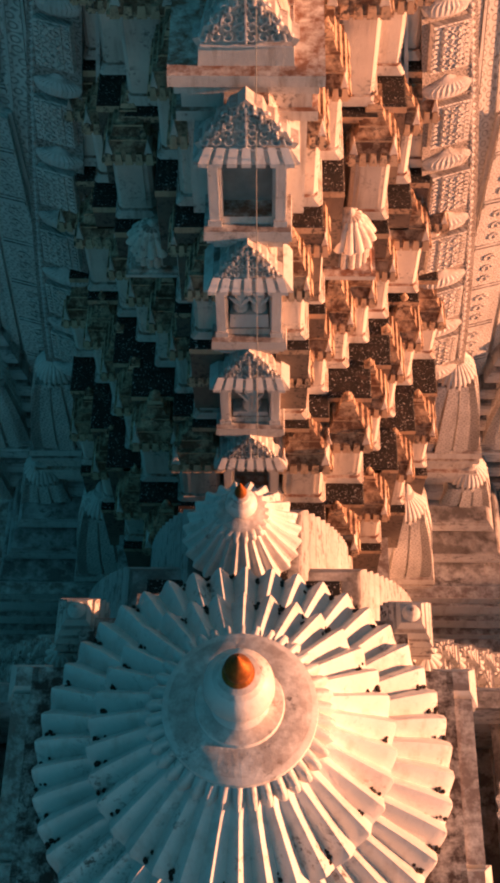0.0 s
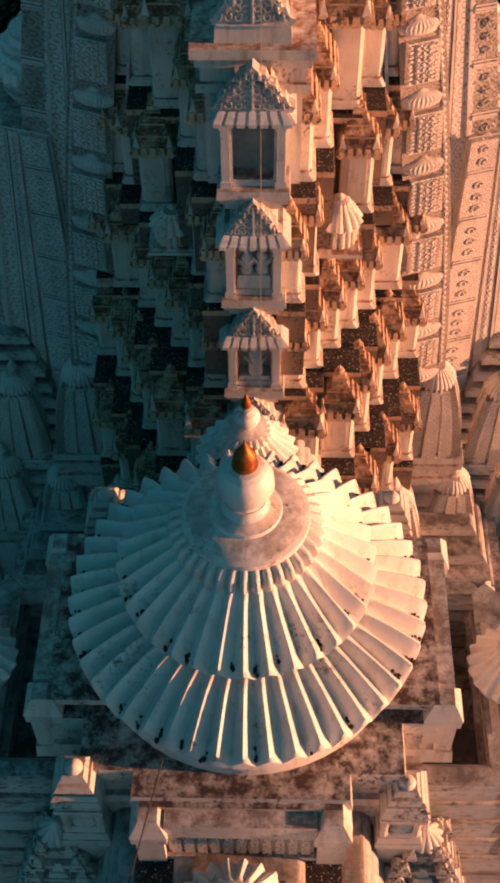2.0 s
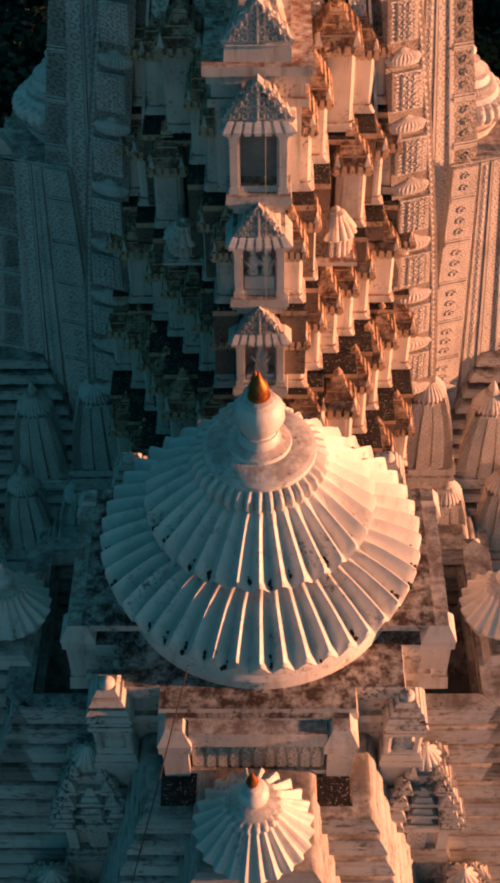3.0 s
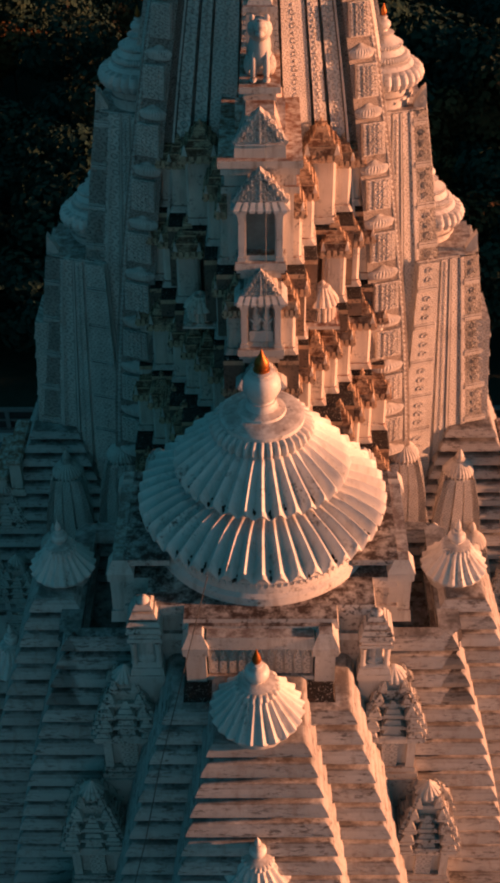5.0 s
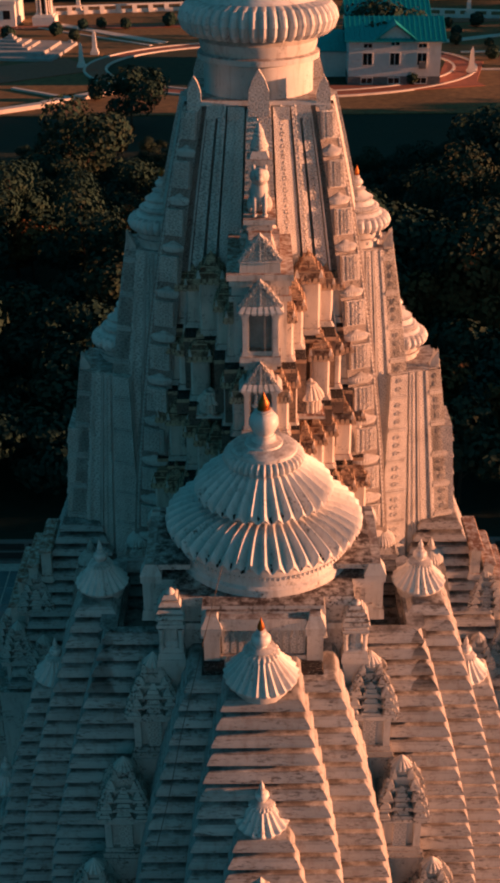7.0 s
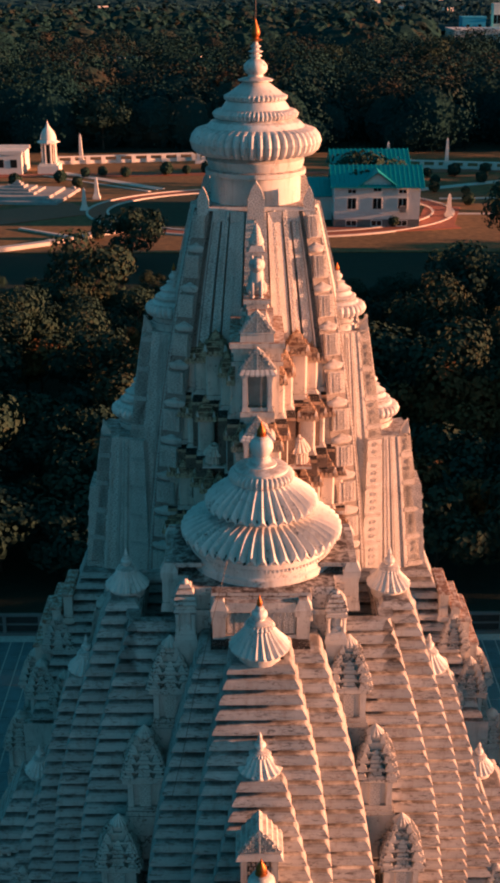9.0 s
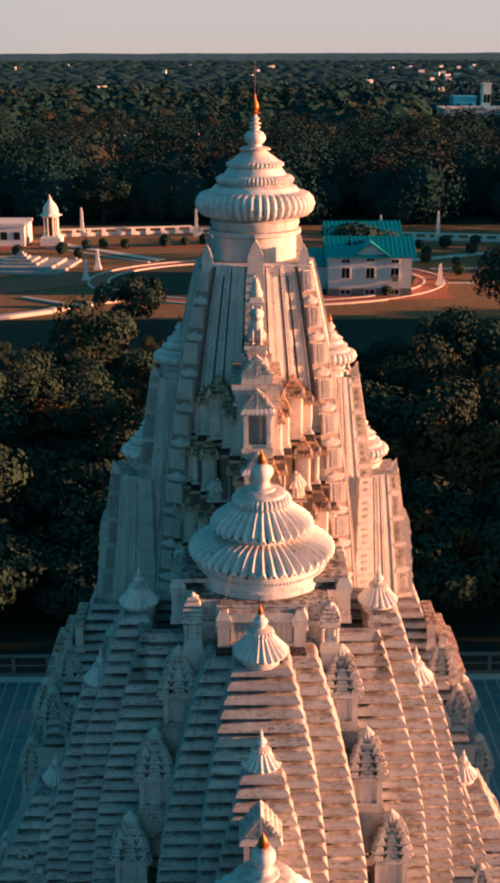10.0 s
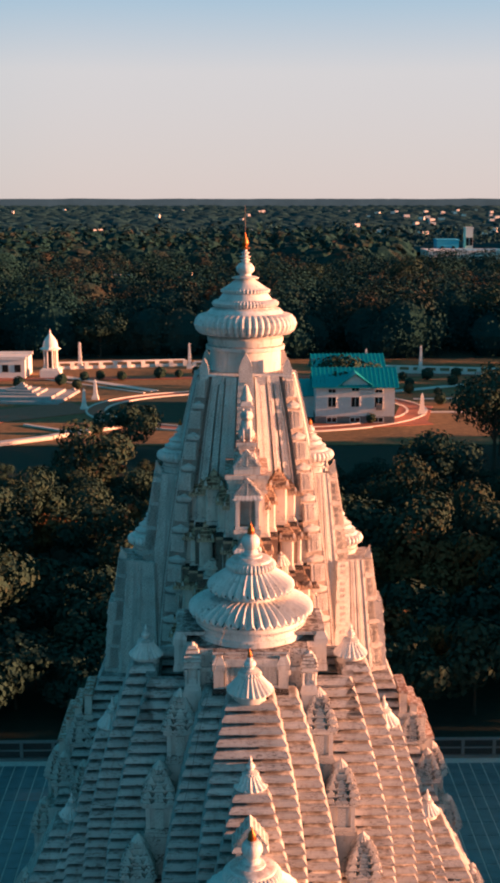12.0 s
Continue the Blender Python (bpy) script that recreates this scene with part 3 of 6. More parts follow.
def lattice(geo, w, z, h, y):
    """Raised tracery on a gable's face: pairs of curls either side of a stem, and little spikes along the slopes."""
    def bar(pts, half, proud):
        for (xa, za), (xb, zb) in zip(pts, pts[1:]):
            dx, dz = xb - xa, zb - za
            ln = max(1e-4, math.hypot(dx, dz))
            nx, nz = -dz / ln * half, dx / ln * half
            geo.add([(xa - nx, y, za - nz), (xb - nx, y, zb - nz), (xb + nx, y, zb + nz), (xa + nx, y, za + nz), (xa - nx * 0.5, y - proud, za - nz * 0.5), (xb - nx * 0.5, y - proud, zb - nz * 0.5), (xb + nx * 0.5, y - proud, zb + nz * 0.5), (xa + nx * 0.5, y - proud, za + nz * 0.5)],
                    [(0, 1, 5, 4), (4, 5, 6, 7), (7, 6, 2, 3)])

    bar([(-w / 2, z + 0.02), (w / 2, z + 0.02)], 0.02, 0.035)
    r = w / 15
    for row in range(5):
        zz = z + 0.07 + row * h * 0.165
        n = 3 - (row + 1) // 2 if row < 4 else 0
        for k in range(n + 1):
            for s in (-1, 1):
                cx = s * (k + 0.5) * w / 7.4
                pts = []
                for q in range(10):
                    a = 0.6 * q + (0.4 if row % 2 else 2.2)
                    rr = r * (1 - 0.07 * q)
                    pts.append((cx + s * rr * math.cos(a), zz + r + rr * 1.1 * math.sin(a)))
                bar(pts, 0.0115, 0.04)
        edge = w * 0.47 * (1 - (row + 0.4) / 5.4)
        for s in (-1, 1):
            bar([(s * edge, zz), (s * edge * 0.93, zz + h * 0.17)], 0.014, 0.045)
    bar([(0, z + 0.05), (0, z + h * 0.92)], 0.016, 0.045)
    return geo


def niche_shrine(label, z0, ztop, apex, yf, w, back, figure, gw):
    """A shrine with pilasters, a deep niche, a toothed eave and a carved gable, built out from the tower's front."""
    t = thing("niche_shrine", label, "shrine", "niche shrines up the tower's front", pose(0, yf, 0))
    h = ztop - z0
    part("base_moulding", Geo().frustum(-w / 2 - 0.03, w / 2 + 0.03, -0.05, back, z0 - 0.16, z0 - 0.07).frustum(-w / 2 - 0.06, w / 2 + 0.06, -0.09, back, z0 - 0.07, z0 + 0.06, 0.01, 0.02).frustum(-w / 2 + 0.04, w / 2 - 0.04, 0.02, back, z0 - 0.3, z0 - 0.12), STONE, t)
    nw = w * 0.62
    for s in (-1, 1):
        x = s * (w / 2 - 0.07)
        part("pilaster", Geo().block(x, 0.08, z0 + 0.06, 0.15, 0.16, 0.09).block(x, 0.08, z0 + 0.15, 0.11, 0.12, h - 0.34).block(x, 0.08, z0 + h - 0.19, 0.14, 0.15, 0.06).block(x, 0.08, z0 + h - 0.13, 0.17, 0.18, 0.13), MARBLE, t)
        part("side_wall", Geo().frustum(min(s * nw / 2, s * w / 2), max(s * nw / 2, s * w / 2), 0.12, back, z0 + 0.06, ztop), SHRINE, t)
        part("niche_frame", Geo().frustum(min(s * nw / 2, s * (nw / 2 + 0.06)), max(s * nw / 2, s * (nw / 2 + 0.06)), 0.06, 0.14, z0 + 0.06, ztop - 0.05), STONE, t)
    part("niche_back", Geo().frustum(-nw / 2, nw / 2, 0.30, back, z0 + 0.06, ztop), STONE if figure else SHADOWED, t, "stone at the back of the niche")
    part("niche_sill", Geo().frustum(-nw / 2, nw / 2, 0.05, 0.32, z0 + 0.06, z0 + 0.16, 0, 0.01), SHRINE, t)
    ew = w * 1.27
    part("skirt_roof", Geo().frustum(-ew / 2, ew / 2, -0.14, back, ztop, ztop + 0.03).frustum(-ew / 2, ew / 2, -0.14, back, ztop + 0.03, ztop + 0.13, 0.11, 0.13), STONE, t)
    for k in range(7):   # broad tiles that lie on the front slope
        x = (k - 3) * ew / 7.4
        part("roof_tile", Geo().add([(x * c + e * ew * 0.045 * c, y, z) for c, y, z in ((1.0, -0.165, ztop - 0.02), (1.0, -0.165, ztop + 0.035), (0.86, -0.05, ztop + 0.15), (0.86, -0.01, ztop + 0.12)) for e in (-1, 1)],
                                    [(0, 1, 3, 2), (2, 3, 5, 4), (4, 5, 7, 6), (6, 7, 1, 0), (0, 2, 4, 6), (1, 7, 5, 3)]), MARBLE, t)
    g = gable(Geo(), w * gw, ztop + 0.1, apex - ztop - 0.1, -0.02, 0.16)
    part("gable", g, DARK_GABLE, t)
    part("gable_carving", lattice(Geo(), w * gw * 0.93, ztop + 0.1, apex - ztop - 0.12, -0.022), MARBLE, t)
    # cross gable that looks sideways, and the roof block between
    side_roof = Geo().frustum(-w * 0.42, w * 0.42, 0.14, back, ztop + 0.1, ztop + 0.1 + (apex - ztop) * 0.55, w * 0.16, 0.02)
    part("roof_block", side_roof, SHRINE, t)
    for s in (-1, 1):
        m = Matrix.Translation((0, back * 0.5 + 0.05, 0)) @ Matrix.Rotation(radians(90 * s), 4, "Z")
        part("side_gable", gable(Geo(), min(back * 0.7, w * 0.8), ztop + 0.1, (apex - ztop) * 0.8, -w * 0.46, -w * 0.3), SHRINE, t, at=m)
    if figure:
        part("pedestal", Geo().frustum(-nw * 0.48, nw * 0.48, 0.08, 0.31, z0 + 0.16, z0 + (0.40 if figure == 2 else 0.24), 0.01, 0.01), MARBLE, t, "pale stone pedestal in the niche")
        f, base = Geo(), z0 + (0.39 if figure == 2 else 0.23)
        for x, k in (((-0.1, 0.85), (0.12, 0.9)) if figure == 2 else ((0.02, 1.15),)):
            f.lathe([(0.10 * k, base), (0.115 * k, base + 0.06 * k), (0.07 * k, base + 0.20 * k), (0.10 * k, base + 0.34 * k), (0.05 * k, base + 0.41 * k), (0.065 * k, base + 0.47 * k), (0.055 * k, base + 0.53 * k), (0.012, base + 0.62 * k)], 10, x, 0.20)
            f.lathe([(0.012, -0.13 * k), (0.032, 0.0), (0.012, 0.13 * k)], 6, m=Matrix.Translation((x + 0.07 * k, 0.15, base + 0.22 * k)) @ Matrix.Rotation(radians(35), 4, "Y"))
            f.lathe([(0.012, -0.13 * k), (0.032, 0.0), (0.012, 0.13 * k)], 6, m=Matrix.Translation((x - 0.07 * k, 0.15, base + 0.22 * k)) @ Matrix.Rotation(radians(-40), 4, "Y"))
        tagged(part("statue", f, MARBLE, None, "small weathered stone statue standing in a niche", True, at=pose(0, yf, 0)), category="statue", group="statues in the niches")
    return t


niche_shrine("carved stone shrine with an empty dark niche", 16.84, 18.0, 18.76, -4.07, 0.85, 2.2, 0, 1.14)
niche_shrine("carved stone shrine with a weathered statue in its niche", 15.0, 16.12, 16.82, -4.22, 0.80, 2.2, 2, 0.9)
niche_shrine("carved stone shrine with a weathered statue in its niche", 13.15, 14.26, 14.95, -4.32, 0.80, 2.2, 1, 0.9)
niche_shrine("carved stone shrine with an empty dark niche", 11.3, 12.42, 13.1, -4.42, 0.80, 2.2, 0, 0.9)

# stage over the topmost shrine: slab, block with a gable, pedestal and seated lion
stage = thing("gable_stage", "stone slab stage with a carved gable block above the shrines", "stage")
part("slab", Geo().frustum(-0.77, 0.77, -3.82, -0.9, 18.66, 18.8), SHRINE, stage)
for k, (hw, y0, z0, z1) in enumerate(((0.72, -3.74, 18.5, 18.66), (0.66, -3.66, 18.25, 18.5), (0.72, -3.72, 18.12, 18.25), (0.62, -3.6, 16.6, 18.12))):
    part("stage_moulding", Geo().frustum(-hw, hw, y0, -0.9, z0, z1), SHRINE, stage)
part("block", Geo().frustum(-0.47, 0.47, -3.68, -1.2, 18.8, 19.03, 0.01, 0.01), SHRINE, stage)
part("gable", gable(Geo(), 0.95, 19.03, 0.66, -3.66, -3.45), DARK_GABLE, stage)
part("gable_carving", lattice(Geo(), 0.88, 19.03, 0.64, -3.662), MARBLE, stage)
for s in (-1, 1):
    m = Matrix.Translation((0, -2.7, 0)) @ Matrix.Rotation(radians(90 * s), 4, "Z")
    part("side_gable", gable(Geo(), 0.8, 19.03, 0.5, -0.46, -0.3), SHRINE, stage, at=m)
part("roof_block", Geo().frustum(-0.42, 0.42, -3.45, -1.0, 19.03, 19.5, 0.16, 0.02), SHRINE, stage)
part("pedestal", Geo().frustum(-0.3, 0.3, -2.75, -1.0, 19.45, 19.66).frustum(-0.38, 0.38, -2.85, -1.0, 19.66, 19.78), SHRINE, stage)

lion = Geo()
BALL = [(math.sin(math.pi * k / 8) + 0.002, -math.cos(math.pi * k / 8)) for k in range(9)]
for x, y, z, rx, ry, rz, lean in ((0, -2.15, 20.0, 0.2, 0.26, 0.24, 0), (-0.16, -2.2, 19.93, 0.09, 0.2, 0.16, 0), (0.16, -2.2, 19.93, 0.09, 0.2, 0.16, 0), (0, -2.32, 20.25, 0.17, 0.17, 0.3, 14),
                                  (-0.1, -2.46, 20.0, 0.055, 0.06, 0.24, 5), (0.1, -2.46, 20.0, 0.055, 0.06, 0.24, 5), (-0.1, -2.53, 19.81, 0.06, 0.1, 0.04, 0), (0.1, -2.53, 19.81, 0.06, 0.1, 0.04, 0),
                                  (0, -2.42, 20.55, 0.19, 0.15, 0.19, 0), (0, -2.52, 20.58, 0.12, 0.12, 0.13, 0), (0, -2.63, 20.54, 0.07, 0.07, 0.055, 0), (-0.11, -2.46, 20.72, 0.04, 0.03, 0.06, 0), (0.11, -2.46, 20.72, 0.04, 0.03, 0.06, 0), (0, -1.95, 19.95, 0.05, 0.08, 0.2, -20)):
    lion.lathe(BALL, 12, m=Matrix.Translation((0, -2.2, 19.78)) @ Matrix.Scale(1.2, 4) @ Matrix.Translation((x, y + 2.2, z - 19.78)) @ Matrix.Rotation(radians(-lean), 4, "X") @ Matrix.Diagonal((rx, ry, rz, 1)))
for f in (-0.56, -0.29, 0.29, 0.56):
    c = main.point(0, f, 1.0 if abs(f) < 0.4 else 0.935, 21.55)
    part("band_cap", Geo().block(c.x, c.y + 0.06, 21.5, 0.42, 0.2, 0.3, 0.01, 0.03), CARVED_FINE, tower)
tagged(part("statue", lion, STONE, None, "seated lion statue of pale stone on a pedestal", True), category="statue")
crown = thing("small_spire", "slim stone spire on a block behind the lion", "spire")
part("block", Geo().block(0, -1.6, 19.6, 0.5, 0.8, 1.25), STONE, crown)
part("cap_moulding", Geo().block(0, -1.65, 20.85, 0.6, 0.8, 0.1).block(0, -1.65, 20.95, 0.46, 0.6, 0.16, 0.06, 0.06), STONE, crown)
part("top", Geo().lathe([(0.2, 21.1), (0.22, 21.2), (0.15, 21.35), (0.1, 21.55), (0.02, 21.7)], 16, 0, -1.65), CARVED, crown, "", True)


# the small shrines that step back on either side
def canted(geo, w, d, z0, z1, c, flare=0.0):
    """A block with its two front corners cut off; flare widens it towards the bottom."""
    v = []
    for z, e in ((z0, flare), (z1, 0.0)):
        v += [(-w / 2 - e, d, z), (-w / 2 - e, c - e, z), (-w / 2 + c - e, -e, z), (w / 2 - c + e, -e, z), (w / 2 + e, c - e, z), (w / 2 + e, d, z)]
    return geo.add(v, [(5, 4, 3, 2, 1, 0), (6, 7, 8, 9, 10, 11)] + [(i, i + 1, i + 7, i + 6) for i in range(5)] + [(5, 0, 6, 11)])


def small_shrine(w, d, hb, name_label):
    """A plain shrine with cut corners on flared mouldings, a toothed cornice and a hipped roof of stained courses; z = 0 at its foot, front at y = 0."""
    t = thing("small_shrine", name_label, "shrine", "small shrines on the tower's front")
    w *= 1.16
    body = canted(Geo(), w, d, 0.14, hb, 0.05)
    canted(body, w * 0.62, d, 0.20, hb - 0.08, 0.02)
    part("body", body.frustum(-w * 0.28, w * 0.28, -0.022, 0.1, 0.2, hb - 0.08), WARM, t)
    base = canted(Geo(), w + 0.10, d, 0.0, 0.045, 0.04, 0.01)
    for v in (0, 1):
        canted(base, w + 0.05 - 0.05 * v, d, 0.045 + 0.05 * v, 0.095 + 0.05 * v, 0.045, 0.012)
    base.v = [(x, y - 0.05 if y < d - 0.01 else y, z) for x, y, z in base.v]
    part("base_moulding", base, SHRINE, t)
    eave(t, w * 1.32, d + 0.14, hb + 0.03, -0.15, 5, ROOFLET)
    z = hb + 0.13
    for k, (ww, hh) in enumerate(((1.24, 0.12), (0.92, 0.11), (0.60, 0.11))):
        part("roof_course", Geo().frustum(-w * ww / 2, w * ww / 2, -0.09 + 0.14 * k, d, z, z + hh - 0.03, w * 0.10, 0.07).frustum(-w * ww / 2 + w * 0.08, w * ww / 2 - w * 0.08, -0.01 + 0.14 * k, d, z + hh - 0.03, z + hh), ROOFLET, t)
        z += hh
    part("crest", Geo().frustum(-w * 0.2, w * 0.2, 0.30, 0.30 + w * 0.4, z, z + 0.06, 0.02, 0.02).lathe([(w * 0.12, z + 0.05), (w * 0.15, z + 0.09), (w * 0.06, z + 0.15), (0.008, z + 0.21)], 8, 0, 0.30 + w * 0.2), ROOFLET, t)
    for s in (-1, 1):
        part("corner_fin", Geo().add([(s * w * 0.62, -0.13, hb + 0.1), (s * w * 0.40, -0.13, hb + 0.12), (s * w * 0.62, 0.26, hb + 0.12), (s * w * 0.40, 0.26, hb + 0.12), (s * w * 0.50, -0.08, hb + 0.13 + w * 0.36), (s * w * 0.50, 0.04, hb + 0.13 + w * 0.28)], [(0, 1, 4), (1, 3, 5, 4), (3, 2, 5), (2, 0, 4, 5)]), SHRINE, t)
    return t


FLOORS = [  # floor height, then shrines: right edge, front, width, body height
    (16.40, ((0.76, -3.28, 0.36, 1.05), (1.02, -2.55, 0.34, 1.05), (1.46, -1.66, 0.50, 1.42), (1.82, -1.12, 0.36, 1.05), (2.06, -0.85, 0.32, 0.95))),
    (14.77, ((0.65, -4.0, 0.30, 0.95), (0.86, -3.44, 0.32, 1.08), (1.72, -2.04, 0.42, 1.14), (2.05, -1.40, 0.40, 1.02), (2.32, -1.1, 0.36, 0.95))),
    (12.86, ((0.71, -3.97, 0.36, 1.0), (0.99, -3.55, 0.36, 1.0), (1.29, -3.11, 0.36, 1.0), (1.59, -2.67, 0.36, 1.0), (1.89, -2.23, 0.36, 1.02), (2.35, -1.76, 0.44, 1.12), (2.66, -1.35, 0.36, 1.0))),
    (11.15, ((1.0, -4.35, 0.5, 1.10), (1.58, -4.02, 0.46, 1.12), (1.86, -3.45, 0.38, 1.15), (2.12, -2.85, 0.36, 1.15), (2.42, -2.25, 0.38, 1.1), (2.80, -1.75, 0.42, 0.95))),
    (9.5, ((0.9, -5.2, 0.44, 1.0), (1.5, -4.8, 0.46, 1.0), (1.98, -4.2, 0.42, 1.0), (2.4, -3.5, 0.42, 1.0), (2.8, -2.8, 0.42, 1.0))),
]
first = {}
terrace = thing("shrine_terraces", "stepped stone terraces with sooty tops carrying the shrines", "terrace")
for i, (fz, row) in enumerate(FLOORS):
    below = FLOORS[i + 1][1] if i + 1 < len(FLOORS) else ()
    inner = 0.35
    for k, (xr, yf, w, hb) in enumerate(row):
        near = min((abs(b[0] - b[2] / 2 - (xr - w / 2)), b[1]) for b in below)[1] + 0.40 if below else yf
        edge = min(yf - 0.16, near)   # the deck reaches forward over the row below
        for s in (-1, 1):
            x0, x1 = sorted((s * (inner - 0.02), s * (xr + 0.10)))
            low = fz - 0.004 * k
            part("terrace_step", Geo().frustum(x0, x1, edge, 0.6, low - 0.15, low - 0.05), ROOFLET, terrace)
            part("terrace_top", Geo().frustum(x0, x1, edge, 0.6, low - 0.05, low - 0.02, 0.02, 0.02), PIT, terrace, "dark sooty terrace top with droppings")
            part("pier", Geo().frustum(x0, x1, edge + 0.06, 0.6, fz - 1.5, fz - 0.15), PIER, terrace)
            m = pose(s * (xr - w / 2), yf, fz + 0.02)
            if (w, hb) not in first:
                first[w, hb] = small_shrine(w, 0.75, hb, "small plain stone shrine with a toothed cornice and stained gabled roof")
                first[w, hb].matrix_basis = m
            else:
                copy_thing(first[w, hb], m)
        inner = xr
part("pier", Geo().frustum(-0.5, 0.5, -3.5, 0.5, 6.0, 16.7), SHRINE, terrace)


# round turrets with ribbed tops among the shrines
def round_turret(at):
    t = thing("round_turret", "round ribbed stone turret among the shrines", "turret", "round turrets on the terraces", at)
    part("drum", Geo().lathe([(0.27, 0, 0.04), (0.26, 0.42, 0.04), (0.30, 0.45, 0.03), (0.32, 0.52, 0.03)], 0, ribs=16), WARM, t)
    part("cone", Geo().lathe([(0.33, 0.52, 0.06), (0.30, 0.60, 0.06), (0.25, 0.74, 0.05), (0.19, 0.85, 0.04), (0.15, 0.9, 0.02), (0.17, 0.93, 0.03), (0.13, 1.0, 0.02), (0.05, 1.05, 0), (0.06, 1.1, 0), (0.01, 1.17, 0)], 0, ribs=14), WARM, t)
    part("base_moulding", Geo().block(0, 0, -0.15, 0.72, 0.72, 0.1).block(0, 0, -0.05, 0.64, 0.64, 0.06, 0.02, 0.02), SHRINE, t)
    return t


rt = round_turret(pose(1.24, -2.72, 14.86) @ Matrix.Diagonal((1.0, 1.0, 0.72, 1)))
copy_thing(rt, pose(-1.24, -2.72, 14.86) @ Matrix.Diagonal((1.0, 1.0, 0.72, 1)))


# ---- miniature spires at the tower's foot ----
def mini_spire(at, w=0.95, h=1.55):
    t = thing("miniature_spire", "miniature curved stone spire with a ribbed top", "spire", "miniature spires at the tower's foot", at)
    sp = Spire(0, 0, 0, h, lambda z: w / 2 * (1 - 0.42 * (z / h) ** 1.8), 1.0, 9)
    c = Geo()
    for side in (0, 2):
        sp.band(c, side, -0.93, 0.93, 0.92, 0.0)
    part("spire_core", c, STONE, t)
    for side in range(4):
        for f0, f1, d in ((-1.0, -0.7, 1.0), (0.7, 1.0, 1.0), (-0.22, 0.22, 1.08), (0.3, 0.62, 1.02), (-0.62, -0.3, 1.02)):
            part("spire_band", sp.band(Geo(), side, f0, f1, d), CARVED_FINE, t)
    r = w * 0.30
    part("ribbed_cap", Geo().lathe([(r * 0.7, h - 0.06, 0), (r * 0.98, h + 0.03, 0.02), (r * 1.02, h + 0.08, 0.03), (r * 0.88, h + 0.17, 0.03), (r * 0.62, h + 0.28, 0.02), (r * 0.40, h + 0.36, 0.01), (r * 0.3, h + 0.38, 0)], 0, ribs=26), STONE, t)
    beads = Geo()
    for k in range(24):
        beads.block(0, -r * 0.97, h - 0.06, r * 0.15, 0.07, 0.13, 0.01, 0.015, m=Matrix.Rotation(2 * math.pi * k / 24, 4, "Z"))
    tagged(part("cap_beading", beads, STONE, t), kind="stuff")
    part("bud", Geo().lathe([(r * 0.34, h + 0.36), (r * 0.40, h + 0.40), (r * 0.2, h + 0.44), (r * 0.28, h + 0.5), (r * 0.2, h + 0.58), (0.01, h + 0.72)], 12), STONE, t, "", True)
    part("base_moulding", Geo().block(0, 0, -0.35, w * 1.12, w * 1.12, 0.1).block(0, 0, -0.25, w * 1.02, w * 1.02, 0.12).block(0, 0, -0.13, w * 1.15, w * 1.15, 0.13, 0.03, 0.03), STONE, t)
    for k in range(9):
        ww = w * (1.02, 1.2, 1.1)[k % 3]
        part("base_moulding", Geo().block(0, 0, -0.35 - 0.3 * (k + 1), ww, ww, 0.3, 0.035, 0.035), SHRINE, t)
    return t


ms = mini_spire(pose(3.38, -1.15, 8.25), 1.25, 1.66)
for x, y, z in ((-3.38, -1.15, 8.25), (3.96, -1.65, 5.6), (-3.96, -1.65, 5.6), (2.60, -2.95, 6.75), (-2.60, -2.95, 6.75), (4.9, -0.5, 7.2), (-4.9, -0.5, 7.2), (5.3, -1.2, 5.4), (-5.3, -1.2, 5.4)):
    copy_thing(ms, pose(x, y, z))

# ---- hall roof: great ribbed dome ----
dome = thing("great_ribbed_dome", "large white two-tiered ribbed marble dome with gilded finial", "dome", at=pose(0.03, MY, 0))
part("drum", Geo().lathe([(1.72, 15.3), (1.72, 15.45), (1.66, 15.5), (1.66, 15.72), (1.70, 15.74), (1.70, 15.84), (1.62, 15.9), (1.6, 16.1)], 64), MARBLE, dome, "round marble drum", True)
bead = Geo()
for k in range(110):
    a = 2 * math.pi * k / 110
    bead.block(0, -1.675, 15.64, 0.05, 0.05, 0.07, 0.01, 0.01, m=Matrix.Rotation(a, 4, "Z"))
tagged(part("drum_beading", bead, MARBLE, dome), kind="stuff")
part("lower_tier", Geo().lathe([(1.66, 15.92, 0.0), (1.87, 15.95, 0.05), (1.905, 15.99, 0.17), (1.89, 16.05, 0.22), (1.80, 16.11, 0.22), (1.67, 16.18, 0.21), (1.51, 16.26, 0.19), (1.36, 16.33, 0.15), (1.16, 16.41, 0.06), (0.98, 16.46, 0.0)], 0, ribs=46, lift=0.85, fin=True), MARBLE, dome, "", True)
part("upper_tier", Geo().lathe([(1.0, 16.60, 0.0), (1.27, 16.63, 0.06), (1.325, 16.68, 0.17), (1.305, 16.74, 0.22), (1.21, 16.82, 0.22), (1.07, 16.93, 0.20), (0.93, 17.05, 0.16), (0.81, 17.16, 0.10), (0.72, 17.24, 0.05), (0.6, 17.3, 0.02)], 0, ribs=34, lift=0.78, fin=True), MARBLE, dome, "", True)
part("tier_riser", Geo().lathe([(0.96, 16.4), (0.95, 16.75)], 48), MARBLE, dome, "", True)
part("bead_collar", Geo().lathe([(0.5, 17.22, 0.0), (0.62, 17.23, 0.08), (0.71, 17.28, 0.12), (0.735, 17.36, 0.13), (0.70, 17.45, 0.12), (0.62, 17.51, 0.06), (0.5, 17.53, 0.0)], 0, ribs=38, lift=0.2), MARBLE, dome, "", True)
